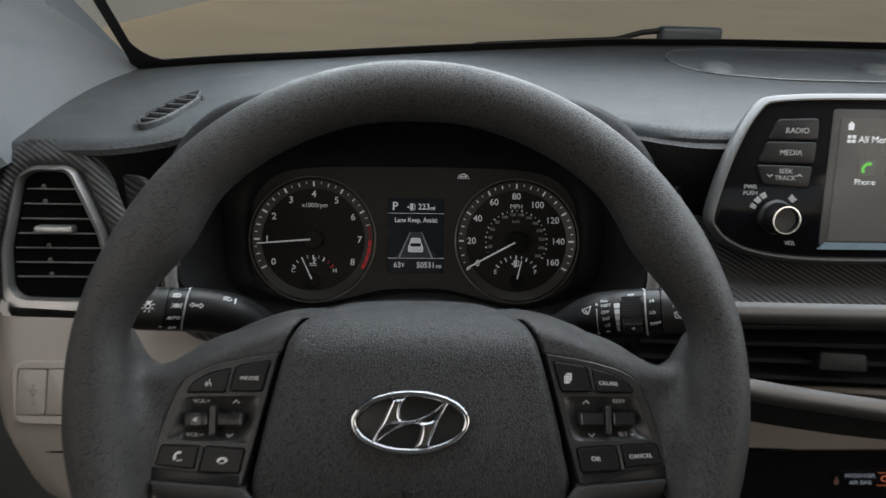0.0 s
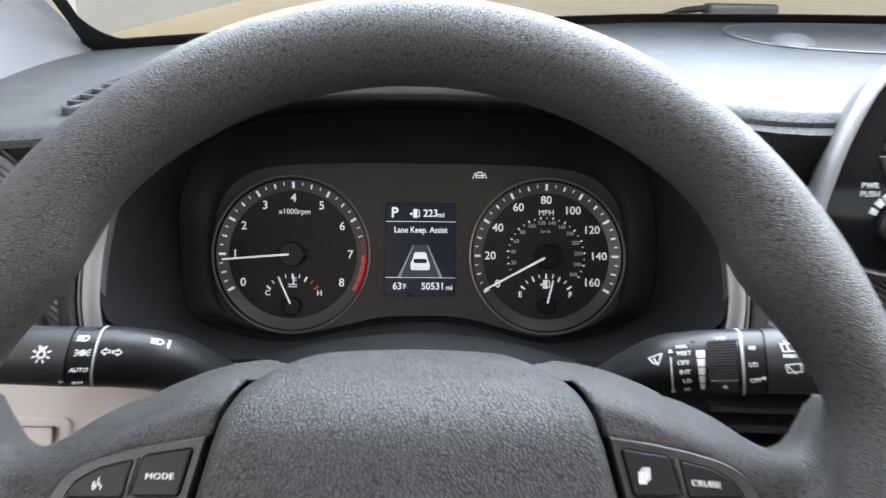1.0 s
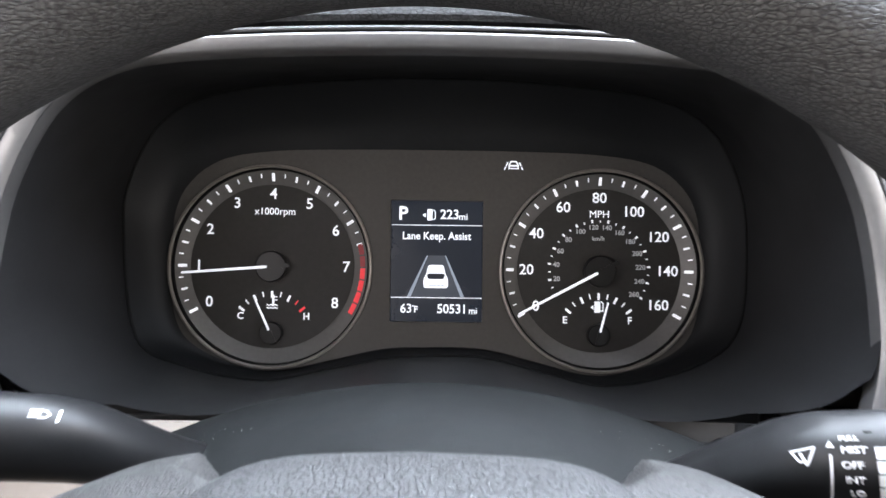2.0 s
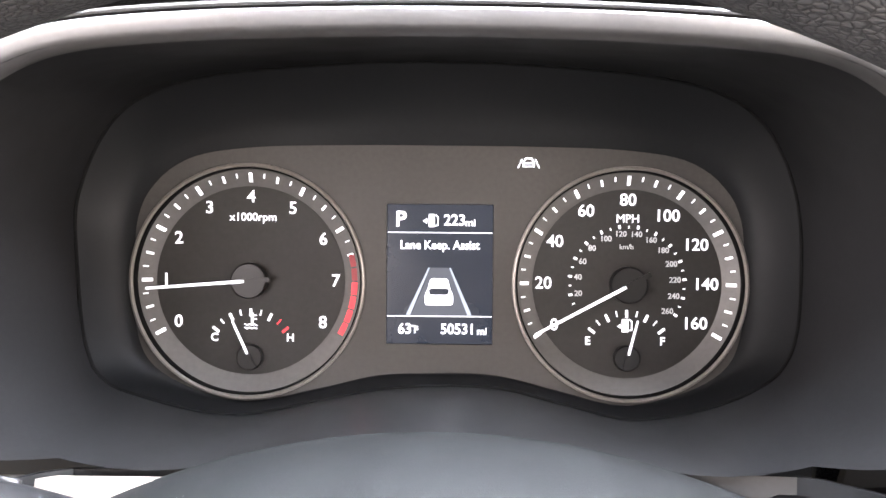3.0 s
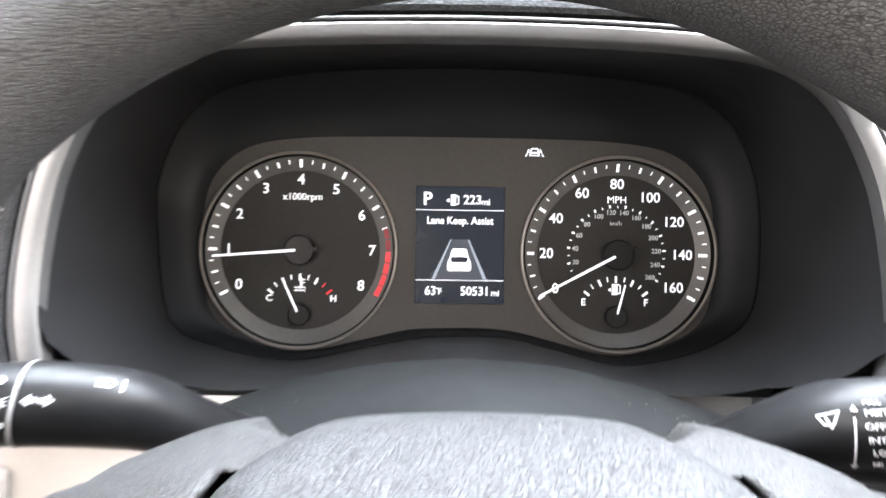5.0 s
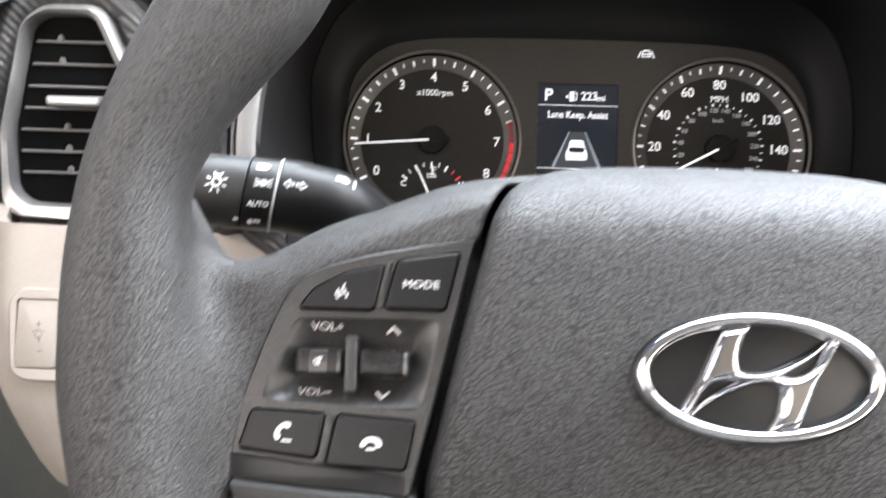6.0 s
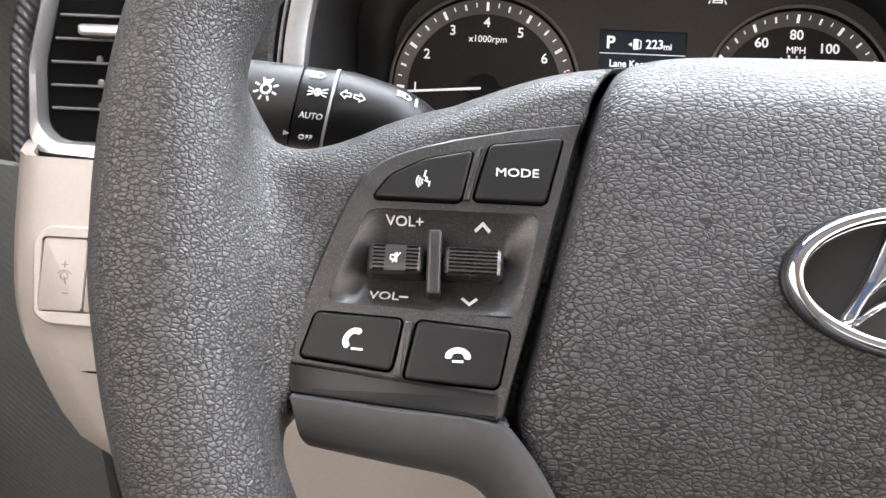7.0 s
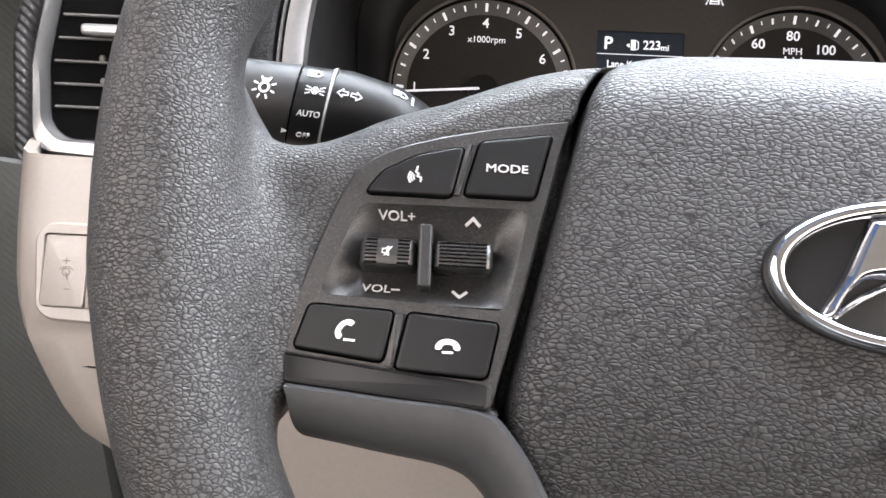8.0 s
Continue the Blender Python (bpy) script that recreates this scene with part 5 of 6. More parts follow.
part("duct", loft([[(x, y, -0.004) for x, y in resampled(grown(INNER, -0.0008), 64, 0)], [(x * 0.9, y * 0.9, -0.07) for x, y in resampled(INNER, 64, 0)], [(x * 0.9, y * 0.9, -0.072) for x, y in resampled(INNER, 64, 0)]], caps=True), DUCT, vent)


def inside_x(y):
    xs = []
    for i in range(len(INNER)):
        (ax, ay), (bx, by) = INNER[i - 1], INNER[i]
        if (ay - y) * (by - y) < 0:
            xs.append(ax + (bx - ax) * (y - ay) / (by - ay))
    return min(xs), max(xs)


for k in range(7):
    y = 0.0405 - 0.0122 * k
    a, b = inside_x(y)
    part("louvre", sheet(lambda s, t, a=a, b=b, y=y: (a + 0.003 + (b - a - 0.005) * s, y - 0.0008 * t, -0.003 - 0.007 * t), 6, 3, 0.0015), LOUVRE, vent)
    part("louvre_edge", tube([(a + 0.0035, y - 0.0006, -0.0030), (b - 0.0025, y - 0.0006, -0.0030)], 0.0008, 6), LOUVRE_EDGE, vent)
for k in (0, 1, 4, 5, 6):
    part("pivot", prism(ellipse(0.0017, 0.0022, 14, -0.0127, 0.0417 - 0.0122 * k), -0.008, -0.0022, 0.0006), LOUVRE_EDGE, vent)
for x in (-0.026, -0.012, 0.002, 0.016):
    part("upright_vane", prism(rect(x - 0.0008, -0.048, x + 0.0008, 0.046), -0.036, -0.014), VANE, vent)
part("tab", prism(rect(-0.0195, 0.0045, 0.0108, 0.0105, 0.0025), -0.006, 0.0065, 0.002, seg=3), VENT_SILVER, vent, "silver adjusting tab")

# ribbed trim around the vent and running under the cluster
trim = thing("ribbed_trim", pose(0, 0, 0), "dark ribbed decor trim", "trim", kind="structure")
TRIM_OUT = [(-0.352, 0.985), (-0.348, 1.05), (-0.330, 1.108), (-0.312, 1.122), (-0.272, 1.122), (-0.255, 1.108), (-0.232, 1.062), (-0.222, 1.030), (-0.206, 1.014), (-0.180, 1.006), (-0.150, 1.000)]
TRIM_IN = [(-0.343, 0.985), (-0.340, 1.05), (-0.322, 1.094), (-0.308, 1.104), (-0.278, 1.104), (-0.268, 1.098), (-0.246, 1.04), (-0.238, 0.994), (-0.205, 0.992), (-0.180, 0.988), (-0.150, 0.982)]


def trim_y(x, z):
    base = 0.616 + 0.21 * (z - 1.047)
    k = min(1, max(0, (x + 0.245) / 0.075))
    return base * (1 - k) + (0.560 + 0.1 * (z - 1.0)) * k


def ribs(s, t):
    k = s * (len(TRIM_OUT) - 1)
    i = min(int(k), len(TRIM_OUT) - 2)
    f = k - i
    o = Vector(TRIM_OUT[i]) * (1 - f) + Vector(TRIM_OUT[i + 1]) * f
    q = Vector(TRIM_IN[i]) * (1 - f) + Vector(TRIM_IN[i + 1]) * f
    p = o * (1 - t) + q * t
    return (p.x, trim_y(p.x, p.y) + 0.006 * (2 * t - 1) ** 2, p.y)


part("vent_surround", sheet(ribs, 80, 8, 0.003), WEAVE, trim)


def side_face(s, t):
    a = Vector((-0.235, 0.632, 1.098 - 0.090 * t))
    b = Vector((-0.189, 0.566, 1.104 - 0.096 * t))
    return tuple(a * (1 - s) + b * s + Vector((0, 0.012 * math.sin(math.pi * s), 0)))


part("cheek", sheet(side_face, 12, 12, 0.004), WEAVE, trim, "ribbed cheek beside the cluster")
part("cheek", sheet(lambda s, t: (-side_face(s, t)[0] - 0.002, *side_face(s, t)[1:]), 12, 12, -0.004), WEAVE, trim, "ribbed cheek beside the cluster")

# ---- defroster grille on the dash ----
DEF = Matrix.Translation((-0.2115, 0.690, 1.1396)) @ Euler((radians(-4), radians(-8), radians(72.7))).to_matrix().to_4x4()
grille = thing("defroster_grille", DEF, "dark slotted side defroster grille", "air vent")
LEAF = rounded([(-0.049, -0.002), (-0.030, 0.014), (0.012, 0.014), (0.049, 0.002), (0.022, -0.012), (-0.030, -0.013)], 0.010)
part("rim", plate(grown(LEAF, 0.0012), [grown(LEAF, -0.0015)], -0.006, 0.0034, bevel=0.0010), DASH, grille)
# slots aren't cut through: a black plate stands in for their shaded depth
part("floor", prism(grown(LEAF, -0.001), -0.004, 0.0004), DUCT, grille)
for k in range(6):
    x = -0.032 + 0.0125 * k
    part("slat", prism([(x - 0.002, -0.0115), (x + 0.0005, -0.0115), (x + 0.0035, 0.0110), (x + 0.001, 0.0110)], -0.002, 0.0030, 0.0004), DASH, grille)

# ---- dash speaker panel with light sensor domes ----
panel = thing("dash_speaker_panel", pose(0.40, 0.81, 1.1660, 2.5), "grey dash top panel with two sensor domes", "dash panel")
LID = rounded([(-0.125, 0.035), (-0.118, -0.005), (-0.095, -0.030), (-0.04, -0.050), (0.26, -0.060), (0.26, 0.10), (0.10, 0.125), (-0.04, 0.127), (-0.10, 0.105), (-0.12, 0.070)], 0.03, 6)
part("lid", prism(LID, -0.004, 0.0012, 0.0008), DASH, panel)
# the highlight along the lid's edge is painted as a pale line
part("seam", tube([(x, y, 0.0008) for x, y in grown(LID, 0.0008)], 0.0004, 6, closed=True), LID_HIGHLIGHT, panel)
for x, y in ((-0.092, -0.007), (0.081, 0.0)):
    part("dome", lathe([(0.0200, 0.0006), (0.0188, 0.0024), (0.0160, 0.0046), (0.0115, 0.0070), (0.0060, 0.0086), (0.0, 0.0090)], 40, cx=x, cy=y), DASH, panel)

# ---- centre screen unit ----
SCR = pose(0.345, 0.566, 1.123, 90 - 12)
unit = thing("infotainment_unit", SCR, "gloss black touchscreen unit with buttons in a satin metal frame", "screen")
UO = smooth_curve([(-0.1216, -0.0273), (-0.1105, 0.0149), (-0.0947, 0.0470), (-0.0764, 0.0543), (-0.0012, 0.0565), (0.10, 0.0565), (0.13, 0.04), (0.145, -0.02), (0.135, -0.05), (0.08, -0.060), (-0.0374, -0.0610), (-0.0863, -0.0560), (-0.1088, -0.0475), (-0.1190, -0.038)], 4)
part("frame", loft([[(x, y, h) for x, y in grown(UO, d)] for d, h in ((-0.006, -0.035), (0.0040, -0.010), (0.0052, -0.005), (0.0050, -0.002), (0.0038, 0.0012), (0.0018, 0.0030), (0.0006, 0.0030), (-0.001, -0.004))], caps=True), GUNMETAL, unit, "satin silver surround")
part("fascia", prism(UO, -0.008, 0.0005, 0.001), GLOSS, unit, "gloss black fascia")
part("glass", prism(rect(-0.0400, -0.0515, 0.10, 0.0500, 0.003), 0.0, 0.0012), SCREEN, unit)
part("picture", prism(rect(-0.0337, -0.0480, 0.095, 0.0437), 0.0, 0.0016), material("lit screen grey", (0.02, 0.02, 0.02), 0.3, emit=(0.30, 0.29, 0.28), emit_strength=0.2, vary=0.02), unit, "lit grey menu page")
part("picture_bar", prism([(-0.0405, -0.0545), (0.1, -0.0545), (0.1, -0.0500), (-0.0354, -0.0492)], 0.0, 0.0019), material("lit screen blue", (0.05, 0.08, 0.1), 0.3, emit=(0.35, 0.48, 0.58), emit_strength=0.5), unit)
part("menu_title", letters("All Menus", 0.0072, -0.0193, 0.0279, 0.0016, align="LEFT"), SCREEN_INK, unit, smooth=False)
part("tile_word", letters("Phone", 0.0064, -0.0105, -0.0034, 0.0016), SCREEN_INK, unit, smooth=False)
part("menu_mark", bars([rect(-0.0275, 0.0256, -0.0248, 0.0280), rect(-0.0240, 0.0256, -0.0213, 0.0280), rect(-0.0275, 0.0288, -0.0248, 0.0312), rect(-0.0240, 0.0288, -0.0213, 0.0312)], 0.0016, 0.0018), SCREEN_INK, unit, smooth=False)
part("home_mark", bars([[(-0.0285, 0.0385), (-0.0229, 0.0385), (-0.0257, 0.0412)], rect(-0.0277, 0.0350, -0.0237, 0.0385)], 0.0016, 0.0018), SCREEN_INK, unit, smooth=False)
part("phone_tile", prism(rect(-0.0165, 0.0015, -0.0040, 0.0130), 0.0016, 0.0018), material("lit tile", (0.03, 0.03, 0.03), 0.4, emit=(0.35, 0.36, 0.33), emit_strength=0.4), unit)
part("phone_mark", bars(icon_call(-0.0102, 0.0072, 0.0042, False)[:-1], 0.0018, 0.002), material("lit green", (0.1, 0.5, 0.05), 0.4, emit=(0.25, 0.75, 0.12), emit_strength=0.5), unit, smooth=False)
PRESSES = [("RADIO", [(-0.0875, 0.0268), (-0.0496, 0.0268), (-0.0506, 0.0432), (-0.0810, 0.0420)]), ("MEDIA", [(-0.0931, 0.0102), (-0.0510, 0.0095), (-0.0502, 0.0258), (-0.0879, 0.0258)]), ("SEEK", [(-0.0880, -0.0060), (-0.0530, -0.0088), (-0.0516, 0.0079), (-0.0945, 0.0088)])]
for word, shape in PRESSES:
    keyb = part("button", prism(rounded(shape, 0.003), -0.002, 0.0022, 0.0012, seg=3), SATIN_BLACK, unit)
    if word == "SEEK":
        bms = [letters("SEEK", 0.0050, -0.0718, 0.0040, 0.0023), letters("TRACK", 0.0050, -0.0717, -0.0010, 0.0023), bars(chevron(-0.0835, 0.0008, 0.0018, False) + chevron(-0.0610, 0.0012, 0.0018, True), 0.0021, 0.0025)]
    else:
        bms = [letters(word, 0.0058, -0.0661 if word == "RADIO" else -0.0694, 0.0337 if word == "RADIO" else 0.0176, 0.0023, bold=0.0)]
    part("button_word", joined(bms), DIM_INK, keyb, smooth=False)
for x0, x1, y in ((-0.0700, -0.0520, 0.0262), (-0.0745, -0.0530, 0.0090)):
    part("key_bar", bars([rect(x0, y - 0.0005, x1, y + 0.0005)], 0.0004, 0.0014), DUCT, unit, smooth=False)
KX, KY, KS = -0.0765, -0.0300, 0.82
knob = part("volume_knob", lathe([(KS * r, z) for r, z in ((0.0160, 0.0), (0.0160, 0.004), (0.0135, 0.006), (0.0130, 0.018), (0.0122, 0.0195), (0.0105, 0.0195), (0.0100, 0.0175), (0.0, 0.0172))], 64, cx=KX, cy=KY), SATIN_BLACK, unit, "ridged volume knob with a chrome rim")
part("chrome_rim", lathe([(KS * r, z) for r, z in ((0.0124, 0.0172), (0.0130, 0.0186), (0.0125, 0.0204), (0.0115, 0.0204), (0.0110, 0.0190), (0.0110, 0.0172), (0.0124, 0.0172))], 64, cx=KX, cy=KY), CHROME, knob)
kn = bmesh.new()
for i in range(60):
    a = 2 * math.pi * i / 60
    tube([(KX + KS * 0.0136 * math.cos(a), KY + KS * 0.0136 * math.sin(a), 0.006), (KX + KS * 0.0131 * math.cos(a), KY + KS * 0.0131 * math.sin(a), 0.0172)], 0.0004, 4, bm=kn)
part("knurling", kn, SATIN_BLACK, knob)
for word, size, x, y in (("PWR", 0.0050, -0.0963, -0.0079), ("PUSH", 0.0050, -0.0960, -0.0126), ("VOL", 0.0048, -0.0620, -0.0503)):
    part("knob_word", letters(word, size * 0.92, x, y, 0.0007), DIM_INK, unit, smooth=False)
part("knob_index", bars([[(KX + r * math.cos(radians(a)), KY + r * math.sin(radians(a))) for r, a in ((0.0165, a0), (0.0205, a0), (0.0205, a1), (0.0165, a1))] for a0, a1 in ((150, 160), (132, 144), (116, 128), (40, 55))], 0.0, 0.002), DIM_INK, unit)

# ribbed strip, silver strips and vents of the centre stack
stack = thing("centre_stack", pose(0, 0, 0), "ribbed trim and silver strips over the centre vents", "centre stack", kind="structure")
part("ribbed_strip", sheet(lambda s, t: (0.190 + 0.60 * s, 0.575 + 0.035 * (1 - t) - 0.020 * math.sin(math.pi * t * 0.5), 1.074 - (0.050 + 0.012 * s) * t), 30, 10, 0.003), WEAVE, stack)
part("silver_strip", sheet(lambda s, t: (0.190 + 0.60 * s, 0.553 - 0.004 * math.sin(math.pi * t), 1.0235 - 0.010 * s - 0.0095 * t), 30, 5, 0.006), STACK_SILVER, stack)
part("lower_silver_strip", sheet(lambda s, t: (0.235 + 0.55 * s, 0.551 - 0.005 * math.sin(math.pi * t), 0.9625 - 0.102 * s ** 0.9 * (1 - 0.35 * s) - 0.011 * t), 30, 5, 0.006), STACK_SILVER, stack)
part("under_panel", sheet(lambda s, t: (0.235 + 0.55 * s, 0.556 + 0.006 * t, 0.9515 - 0.102 * s ** 0.9 * (1 - 0.35 * s) - 0.030 * t), 30, 4, 0.004), RUBBER, stack)
part("beige_strip", sheet(lambda s, t: (0.235 + 0.55 * s, 0.565 - 0.004 * t, 0.945 - 0.025 * s - 0.060 * t), 20, 6, 0.004), BEIGE, stack, "beige lower strip")
part("black_panel", sheet(lambda s, t: (0.165 + 0.62 * s, 0.558 - 0.02 * t, 0.8805 - 0.075 * t), 20, 6, 0.004), GLOSS, stack, "gloss black lamp panel")
part("panel_words", joined([letters("PASSENGER", 0.0052, 0, 0.0030, 0), letters("AIR BAG", 0.0052, 0.001, -0.0032, 0)]), SCREEN_BLUE, stack, smooth=False).matrix_basis = pose(0.386, 0.5440, 0.8590, 90 - 14)
part("lit_off", joined([letters("OFF", 0.0085, 0, 0, 0), bars(stroke([(-0.010, 0.0058), (0.016, 0.0058)], 0.0004) + stroke([(-0.010, -0.0058), (0.016, -0.0058)], 0.0004), 0, 0.0003)]), material("lit amber", (0.5, 0.12, 0.05), 0.5, emit=(1.0, 0.25, 0.08), emit_strength=0.35), stack, "amber lit word", smooth=False).matrix_basis = pose(0.412, 0.5440, 0.8590, 90 - 14)
part("figure_mark", joined([bars([rect(-0.002, -0.004, 0.002, 0.0008, 0.0007), rect(-0.0009, 0.0014, 0.0010, 0.0035, 0.0007)], 0, 0.0003)]), material("dim amber", (0.12, 0.05, 0.03), 0.5), stack, smooth=False).matrix_basis = pose(0.3655, 0.5440, 0.8580, 90 - 14)
cv = thing("centre_air_vent", pose(0, 0, 0), "black centre air vent with five slats and a tab", "air vent")
part("box", sheet(lambda s, t: (0.180 + 0.60 * s, 0.615, 1.012 - 0.13 * t), 4, 4, 0.004), RUBBER, cv)
for k in range(5):
    part("louvre", sheet(lambda s, t, k=k: (0.180 + 0.60 * s, 0.556 + 0.030 * t, 1.004 - 0.014 * k - (0.004 + 0.010 * k) * s * 0.9 - 0.005 * t + 0.0015 * math.sin(math.pi * t)), 16, 3, 0.0035), CENTRE_LOUVRE, cv)
part("tab", prism(rounded([(-0.020, -0.007), (0.021, -0.009), (0.020, 0.006), (-0.019, 0.008)], 0.003), -0.02, 0.004, 0.002), RUBBER, cv, "ridged tab").matrix_basis = pose(0.346, 0.553, 0.972, 90 - 20)

# ---- pillar, windscreen, cabin shell ----
pillar = tagged(part("pillar_trim", loft([[(-0.322, 0.62, 1.108), (-0.316, 0.912, 1.138), (-0.322, 0.925, 1.138), (-0.46, 0.75, 1.05), (-0.43, 0.55, 1.06)],
                                          [(-0.395, 0.55, 1.30), (-0.362, 0.80, 1.26), (-0.37, 0.815, 1.26), (-0.47, 0.70, 1.26), (-0.46, 0.50, 1.28)],
                                          [(-0.46, 0.20, 1.56), (-0.43, 0.42, 1.52), (-0.44, 0.43, 1.52), (-0.52, 0.40, 1.52), (-0.51, 0.18, 1.56)]]), PILLAR), "pale grey windscreen pillar trim", "pillar", kind="structure")


def screen_point(s, t):
    x = -0.36 + 1.43 * s
    y0, z0 = lay(x, COWL_Y) + 0.012, lay(x, COWL_Z) - 0.002
    y1 = 0.20 + 0.10 * (1 - (2 * s - 1) ** 2)
    shrink = 1 - 0.12 * t
    return (0.355 + (x - 0.355) * shrink, y0 + (y1 - y0) * t, z0 + (1.585 - z0) * t + 0.02 * math.sin(math.pi * t))


glass = tagged(part("window_1", sheet(screen_point, 40, 16, 0.005), GLASS), "clear windscreen with a black edge", "windscreen", kind="structure")
glass.visible_shadow = False
frit = lambda s, t: tuple(Vector(screen_point(s, 0.001 + 0.022 * t)) + Vector((0, -0.006, 0.0)))


def frit_corner(s, t):
    """The rounded lower corner of the printed edge."""
    a = s * math.pi / 2
    u, v = 0.033 + 0.022 * (1 - math.cos(a)) * t, 0.022 + 0.075 * (1 - math.sin(a)) * t
    return tuple(Vector(screen_point(u, v)) + Vector((0, -0.0085, 0)))


tagged(part("windscreen_edge", joined([sheet(frit, 60, 3, 0.001), sheet(lambda s, t: tuple(Vector(screen_point(0.027 + 0.007 * s, 0.9 * t)) + Vector((0, -0.007, 0))), 3, 16, 0.001), sheet(frit_corner, 10, 4, 0.001)]), RUBBER), "black printed edge of the windscreen", "trim", kind="structure")
tagged(part("ceiling", sheet(lambda s, t: (-0.45 + 1.62 * s, 0.22 - 2.2 * t, 1.60 + 0.03 * math.sin(math.pi * s)), 10, 10, 0.02), LINER), "pale cloth headliner", "headliner", kind="structure")
tagged(part("floor", sheet(lambda s, t: (-0.5 + 1.7 * s, 1.0 - 3.2 * t, 0.32), 4, 4, 0.02), RUBBER), "dark cabin floor", "floor", kind="structure")
door = thing("driver_door", pose(0, 0, 0), "dark grey driver door panel", "door", kind="structure")
part("panel", sheet(lambda s, t: (-0.475 + 0.02 * math.sin(math.pi * t), 0.72 - 2.0 * s, 1.06 - 0.72 * t), 10, 10, 0.03), DOOR_SKIN, door)
part("sail", loft([[(-0.452, 0.72, 1.05), (-0.452, 0.45, 1.05), (-0.452, 0.45, 1.09), (-0.452, 0.66, 1.24)], [(-0.44, 0.72, 1.05), (-0.44, 0.45, 1.05), (-0.44, 0.45, 1.09), (-0.44, 0.66, 1.24)]]), RUBBER, door)
tagged(part("wall_right", sheet(lambda s, t: (1.17, 0.72 - 2.6 * s, 1.06 - 0.72 * t), 4, 4, 0.03), DASH_DARK), "dark passenger door panel", "door", kind="structure")
# out of view; kept dark so less light bounces onto the wheel pad
tagged(part("wall_rear", sheet(lambda s, t: (-0.5 + 1.7 * s, -1.9, 1.1 - 0.8 * t), 4, 4, 0.03), DOOR_SKIN), "dark grey rear trim wall", "wall", kind="structure")
tagged(part("pillar_middle", sheet(lambda s, t: (-0.47, -0.45 - 0.25 * s, 1.62 - 0.60 * t), 4, 4, 0.04), PILLAR), "pale grey door pillar", "pillar", kind="structure")
tagged(part("bulkhead", sheet(lambda s, t: (-0.5 + 1.7 * s, 0.98, 1.12 - 0.8 * t), 4, 4, 0.03), RUBBER), "black bulkhead behind the dash", "wall", kind="structure")

tagged(part("dash_end", joined([sheet(lambda s, t: (-0.333 - 0.16 * s, 0.66 - 0.03 * s, 1.115 - 0.60 * t), 8, 8, 0.006), sheet(lambda s, t: (-0.315 - 0.17 * s, 0.575 + 0.05 * s, 0.99 - 0.50 * t), 8, 8, 0.006)]), DOOR_SKIN), "dark grey end of the dash beside the door", "trim", kind="structure")
tagged(part("cowl", sheet(lambda s, t: (-0.4 + 1.5 * s, 0.955 + 0.06 * math.sin(math.pi * s) + 0.30 * t, 1.134 - 0.03 * t), 12, 4, 0.01), RUBBER), "black cowl panel below the windscreen", "cowl", kind="structure")

# driver seat behind the camera, unseen: plain cloth, darkened to cut bounce light on the pad
seat = thing("driver_seat", pose(0, -0.42, 0.32), "dark grey cloth driver seat", "seat")
part("base", prism(rect(-0.20, -0.2, 0.20, 0.2, 0.03), -0.002, 0.09), RUBBER, seat)
part("cushion", prism(rect(-0.26, -0.26, 0.26, 0.28, 0.08), 0.08, 0.30, 0.05, seg=4), DOOR_SKIN, seat)
part("backrest", sheet(lambda s, t: (-0.25 + 0.5 * s, -0.22 - 0.22 * t - 0.05 * math.sin(math.pi * s), 0.28 + 0.70 * t), 10, 10, 0.12), DOOR_SKIN, seat)

# ---- outside ----
tagged(part("ground", sheet(lambda s, t: (-400 + 800 * s, 500 - 900 * t, 0.0), 4, 4, 0.1), CONCRETE), "beige concrete parking ground", "ground", kind="structure")
joints = bmesh.new()
for k in range(8):
    bars([rect(-40, 5 + 4.5 * k, 40, 5.025 + 4.5 * k)], 0.001, 0.006, bm=joints)
for k in range(7):
    bars([rect(-14 + 4.5 * k, 2, -13.98 + 4.5 * k, 40)], 0.001, 0.006, bm=joints)
tagged(part("pavement", joints, material("joint filler", (0.30, 0.26, 0.20), 0.9)), "dark filled joints of the concrete ground", "ground joints", kind="structure")
tagged(part("wall_west", prism([(-5.0, 10.5), (-4.8, 10.5), (-5.3, 30), (-5.6, 30)], 0, 3.2), WALL_WHITE), "white boundary wall", "wall", kind="structure")
tagged(part("wall_north", prism(rect(-5.3, 36, 60, 36.4), 0, 3.0), WALL_WHITE), "pale far boundary wall", "wall", kind="structure")


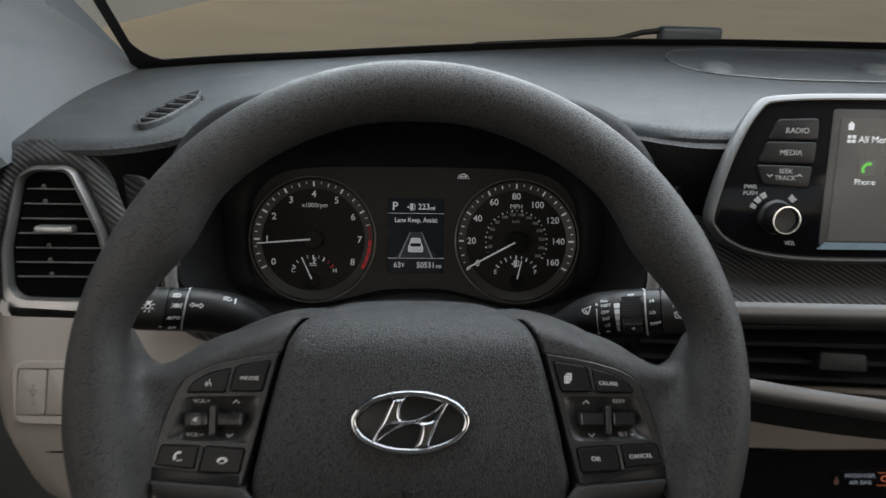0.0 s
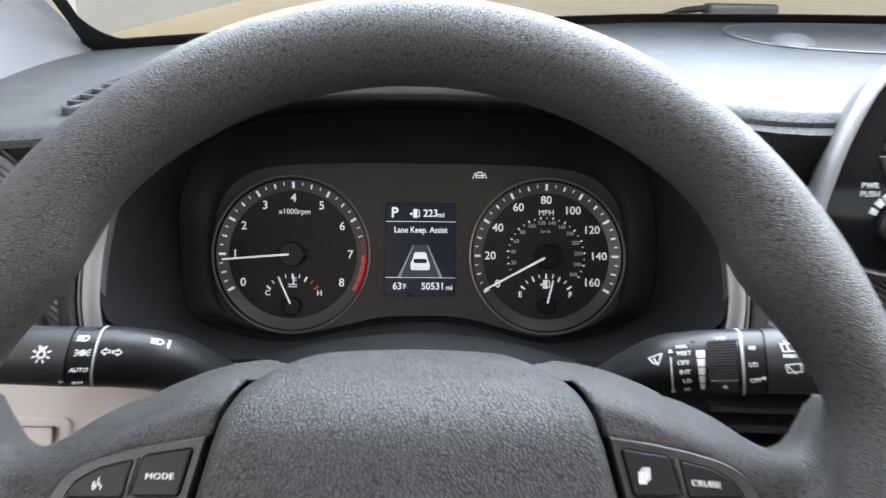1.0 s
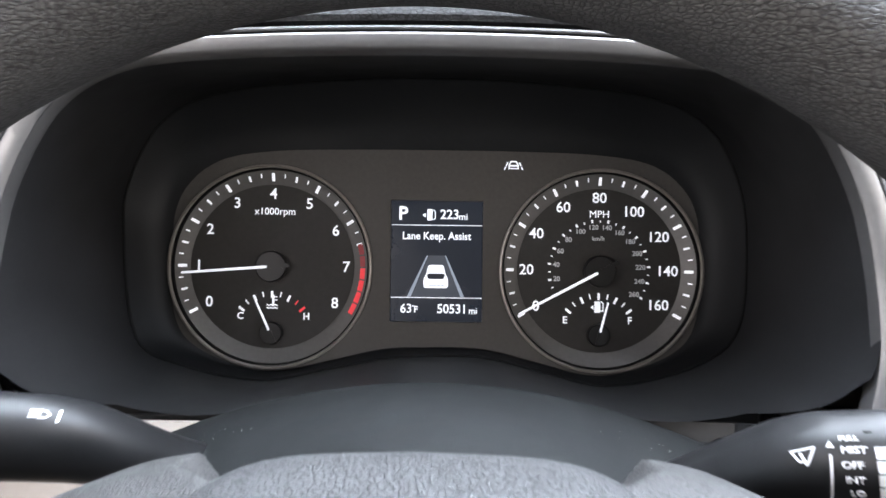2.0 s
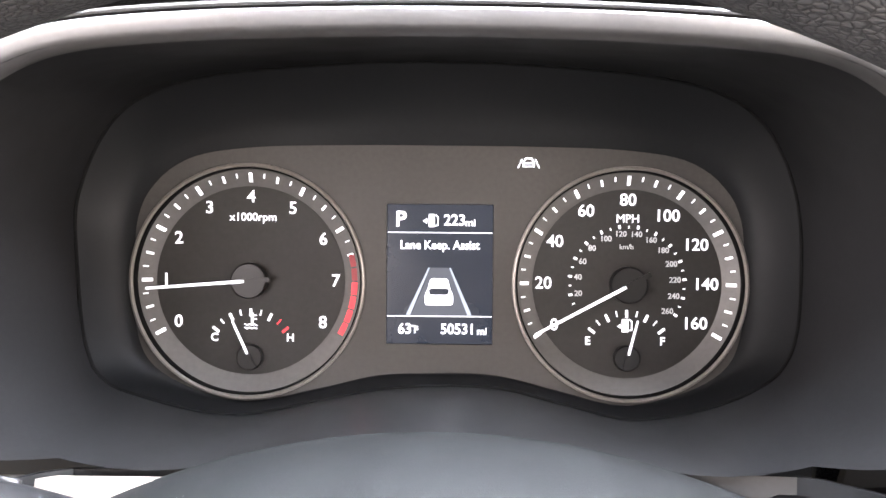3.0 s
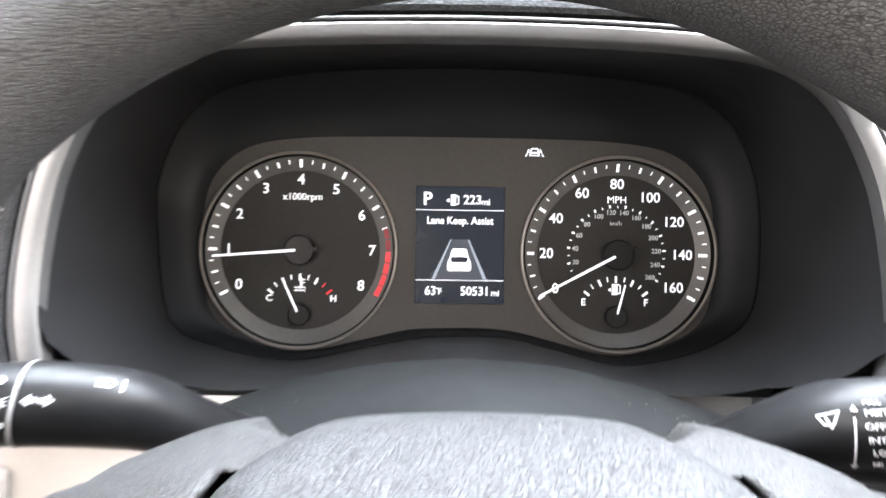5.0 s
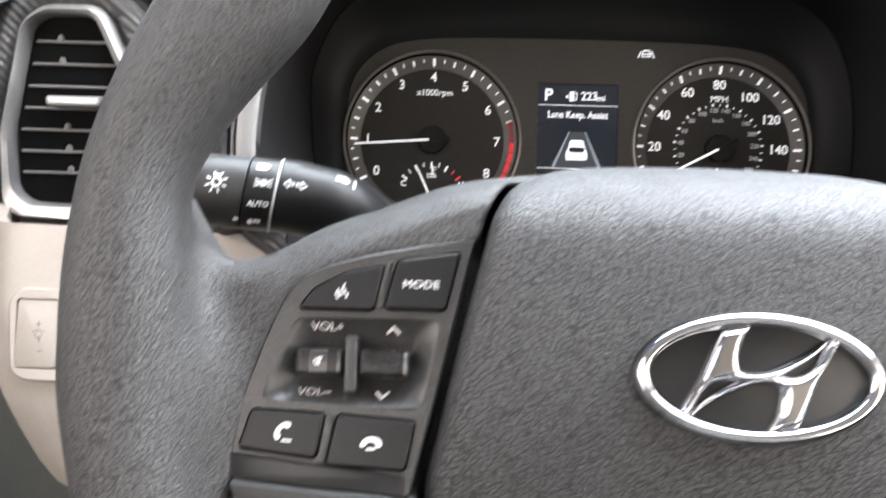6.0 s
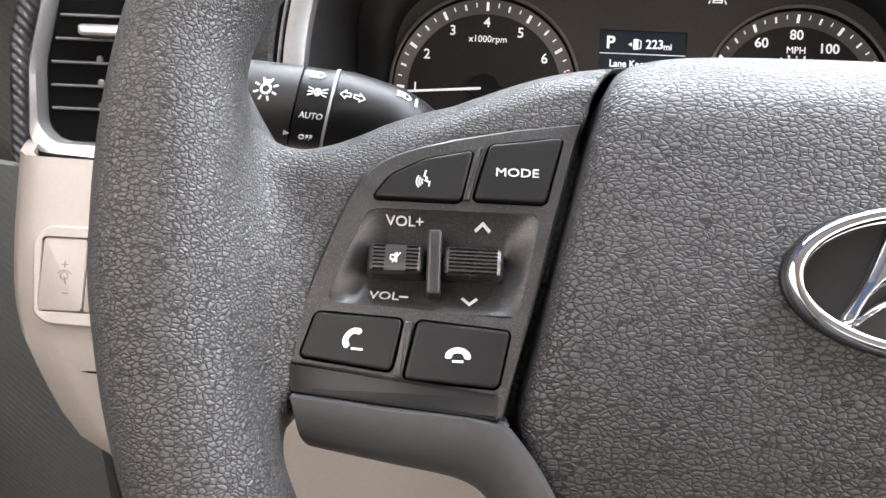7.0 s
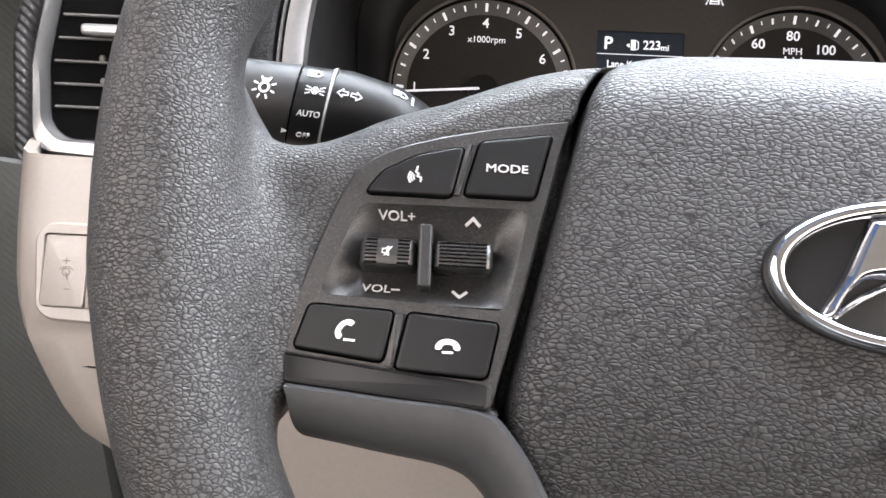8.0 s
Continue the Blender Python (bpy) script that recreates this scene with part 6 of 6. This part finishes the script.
def parked_car(x, y, turn):
    car = thing("parked_car", pose(x, y, 0, 0, 0, turn), "dark parked car on the concrete", "car", "parked cars")
    side = rounded([(-2.2, 0.35), (-2.25, 0.75), (-1.3, 0.95), (-0.7, 1.42), (0.9, 1.45), (1.6, 1.0), (2.2, 0.88), (2.25, 0.35)], 0.15)
    bm = prism(side, -0.85, 0.85, 0.06)
    bm.transform(pose(0, 0, 0, 90, 0, 0))
    part("body", bm, CAR_PAINT, car)
    for wx in (-1.4, 1.4):
        for wy in (-0.78, 0.78):
            w = part("tyre", lathe([(0.33, -0.1), (0.33, 0.1), (0.2, 0.11), (0.2, -0.11)], 24), RUBBER, car)
            w.matrix_basis = pose(wx, wy, 0.33, 90, 0, 0)
            part("rim", lathe([(0.2, -0.09), (0.2, 0.09), (0.05, 0.1), (0.0, 0.1)], 24), SILVER, w)


parked_car(0.4, 25.2, 0)
parked_car(14, 29.5, 0)

# wiper arm resting at the foot of the windscreen
wiper = thing("windscreen_wiper", pose(0.385, 1.105, 1.171), "grey windscreen wiper resting on the black cowl", "wiper")
part("cap", prism(rounded([(-0.042, -0.012), (0.045, -0.010), (0.05, 0.002), (0.04, 0.010), (-0.03, 0.014), (-0.044, 0.008)], 0.006), -0.010, 0.014, 0.005, seg=3), material("wiper plastic", (0.06, 0.07, 0.075), 0.5), wiper)
part("pivot", prism(ellipse(0.012, 0.012, 24), -0.036, -0.008), RUBBER, wiper)
part("arm", tube([(-0.04, 0, 0.008), (-0.065, 0.004, 0.005), (-0.10, 0.01, -0.006), (-0.3, 0.03, -0.02)], 0.004, 8), RUBBER, wiper)


# specks of dust on the column shroud and the tunnel's lip
rng = random.Random(7)
specks = bmesh.new()
for k in range(160):
    u, n = rng.uniform(-0.10, 0.10), rng.uniform(0.093, 0.130)
    c, r = Vector((u, crest(u) - 0.006 * ((n - 0.092) / 0.095) ** 2 + 0.0001, n)), rng.uniform(0.00008, 0.00026)
    vs = [specks.verts.new(c + Vector(d) * r) for d in ((1, 0, 0.3), (-0.6, 0, 1), (-0.5, 0, -0.9), (0, 1, 0))]
    for f in ((0, 1, 3), (1, 2, 3), (2, 0, 3), (0, 2, 1)):
        specks.faces.new([vs[i] for i in f])
tagged(part("dust", specks, INK), "pale dust specks on the column shroud", "dust", kind="stuff").matrix_basis = CLUSTER
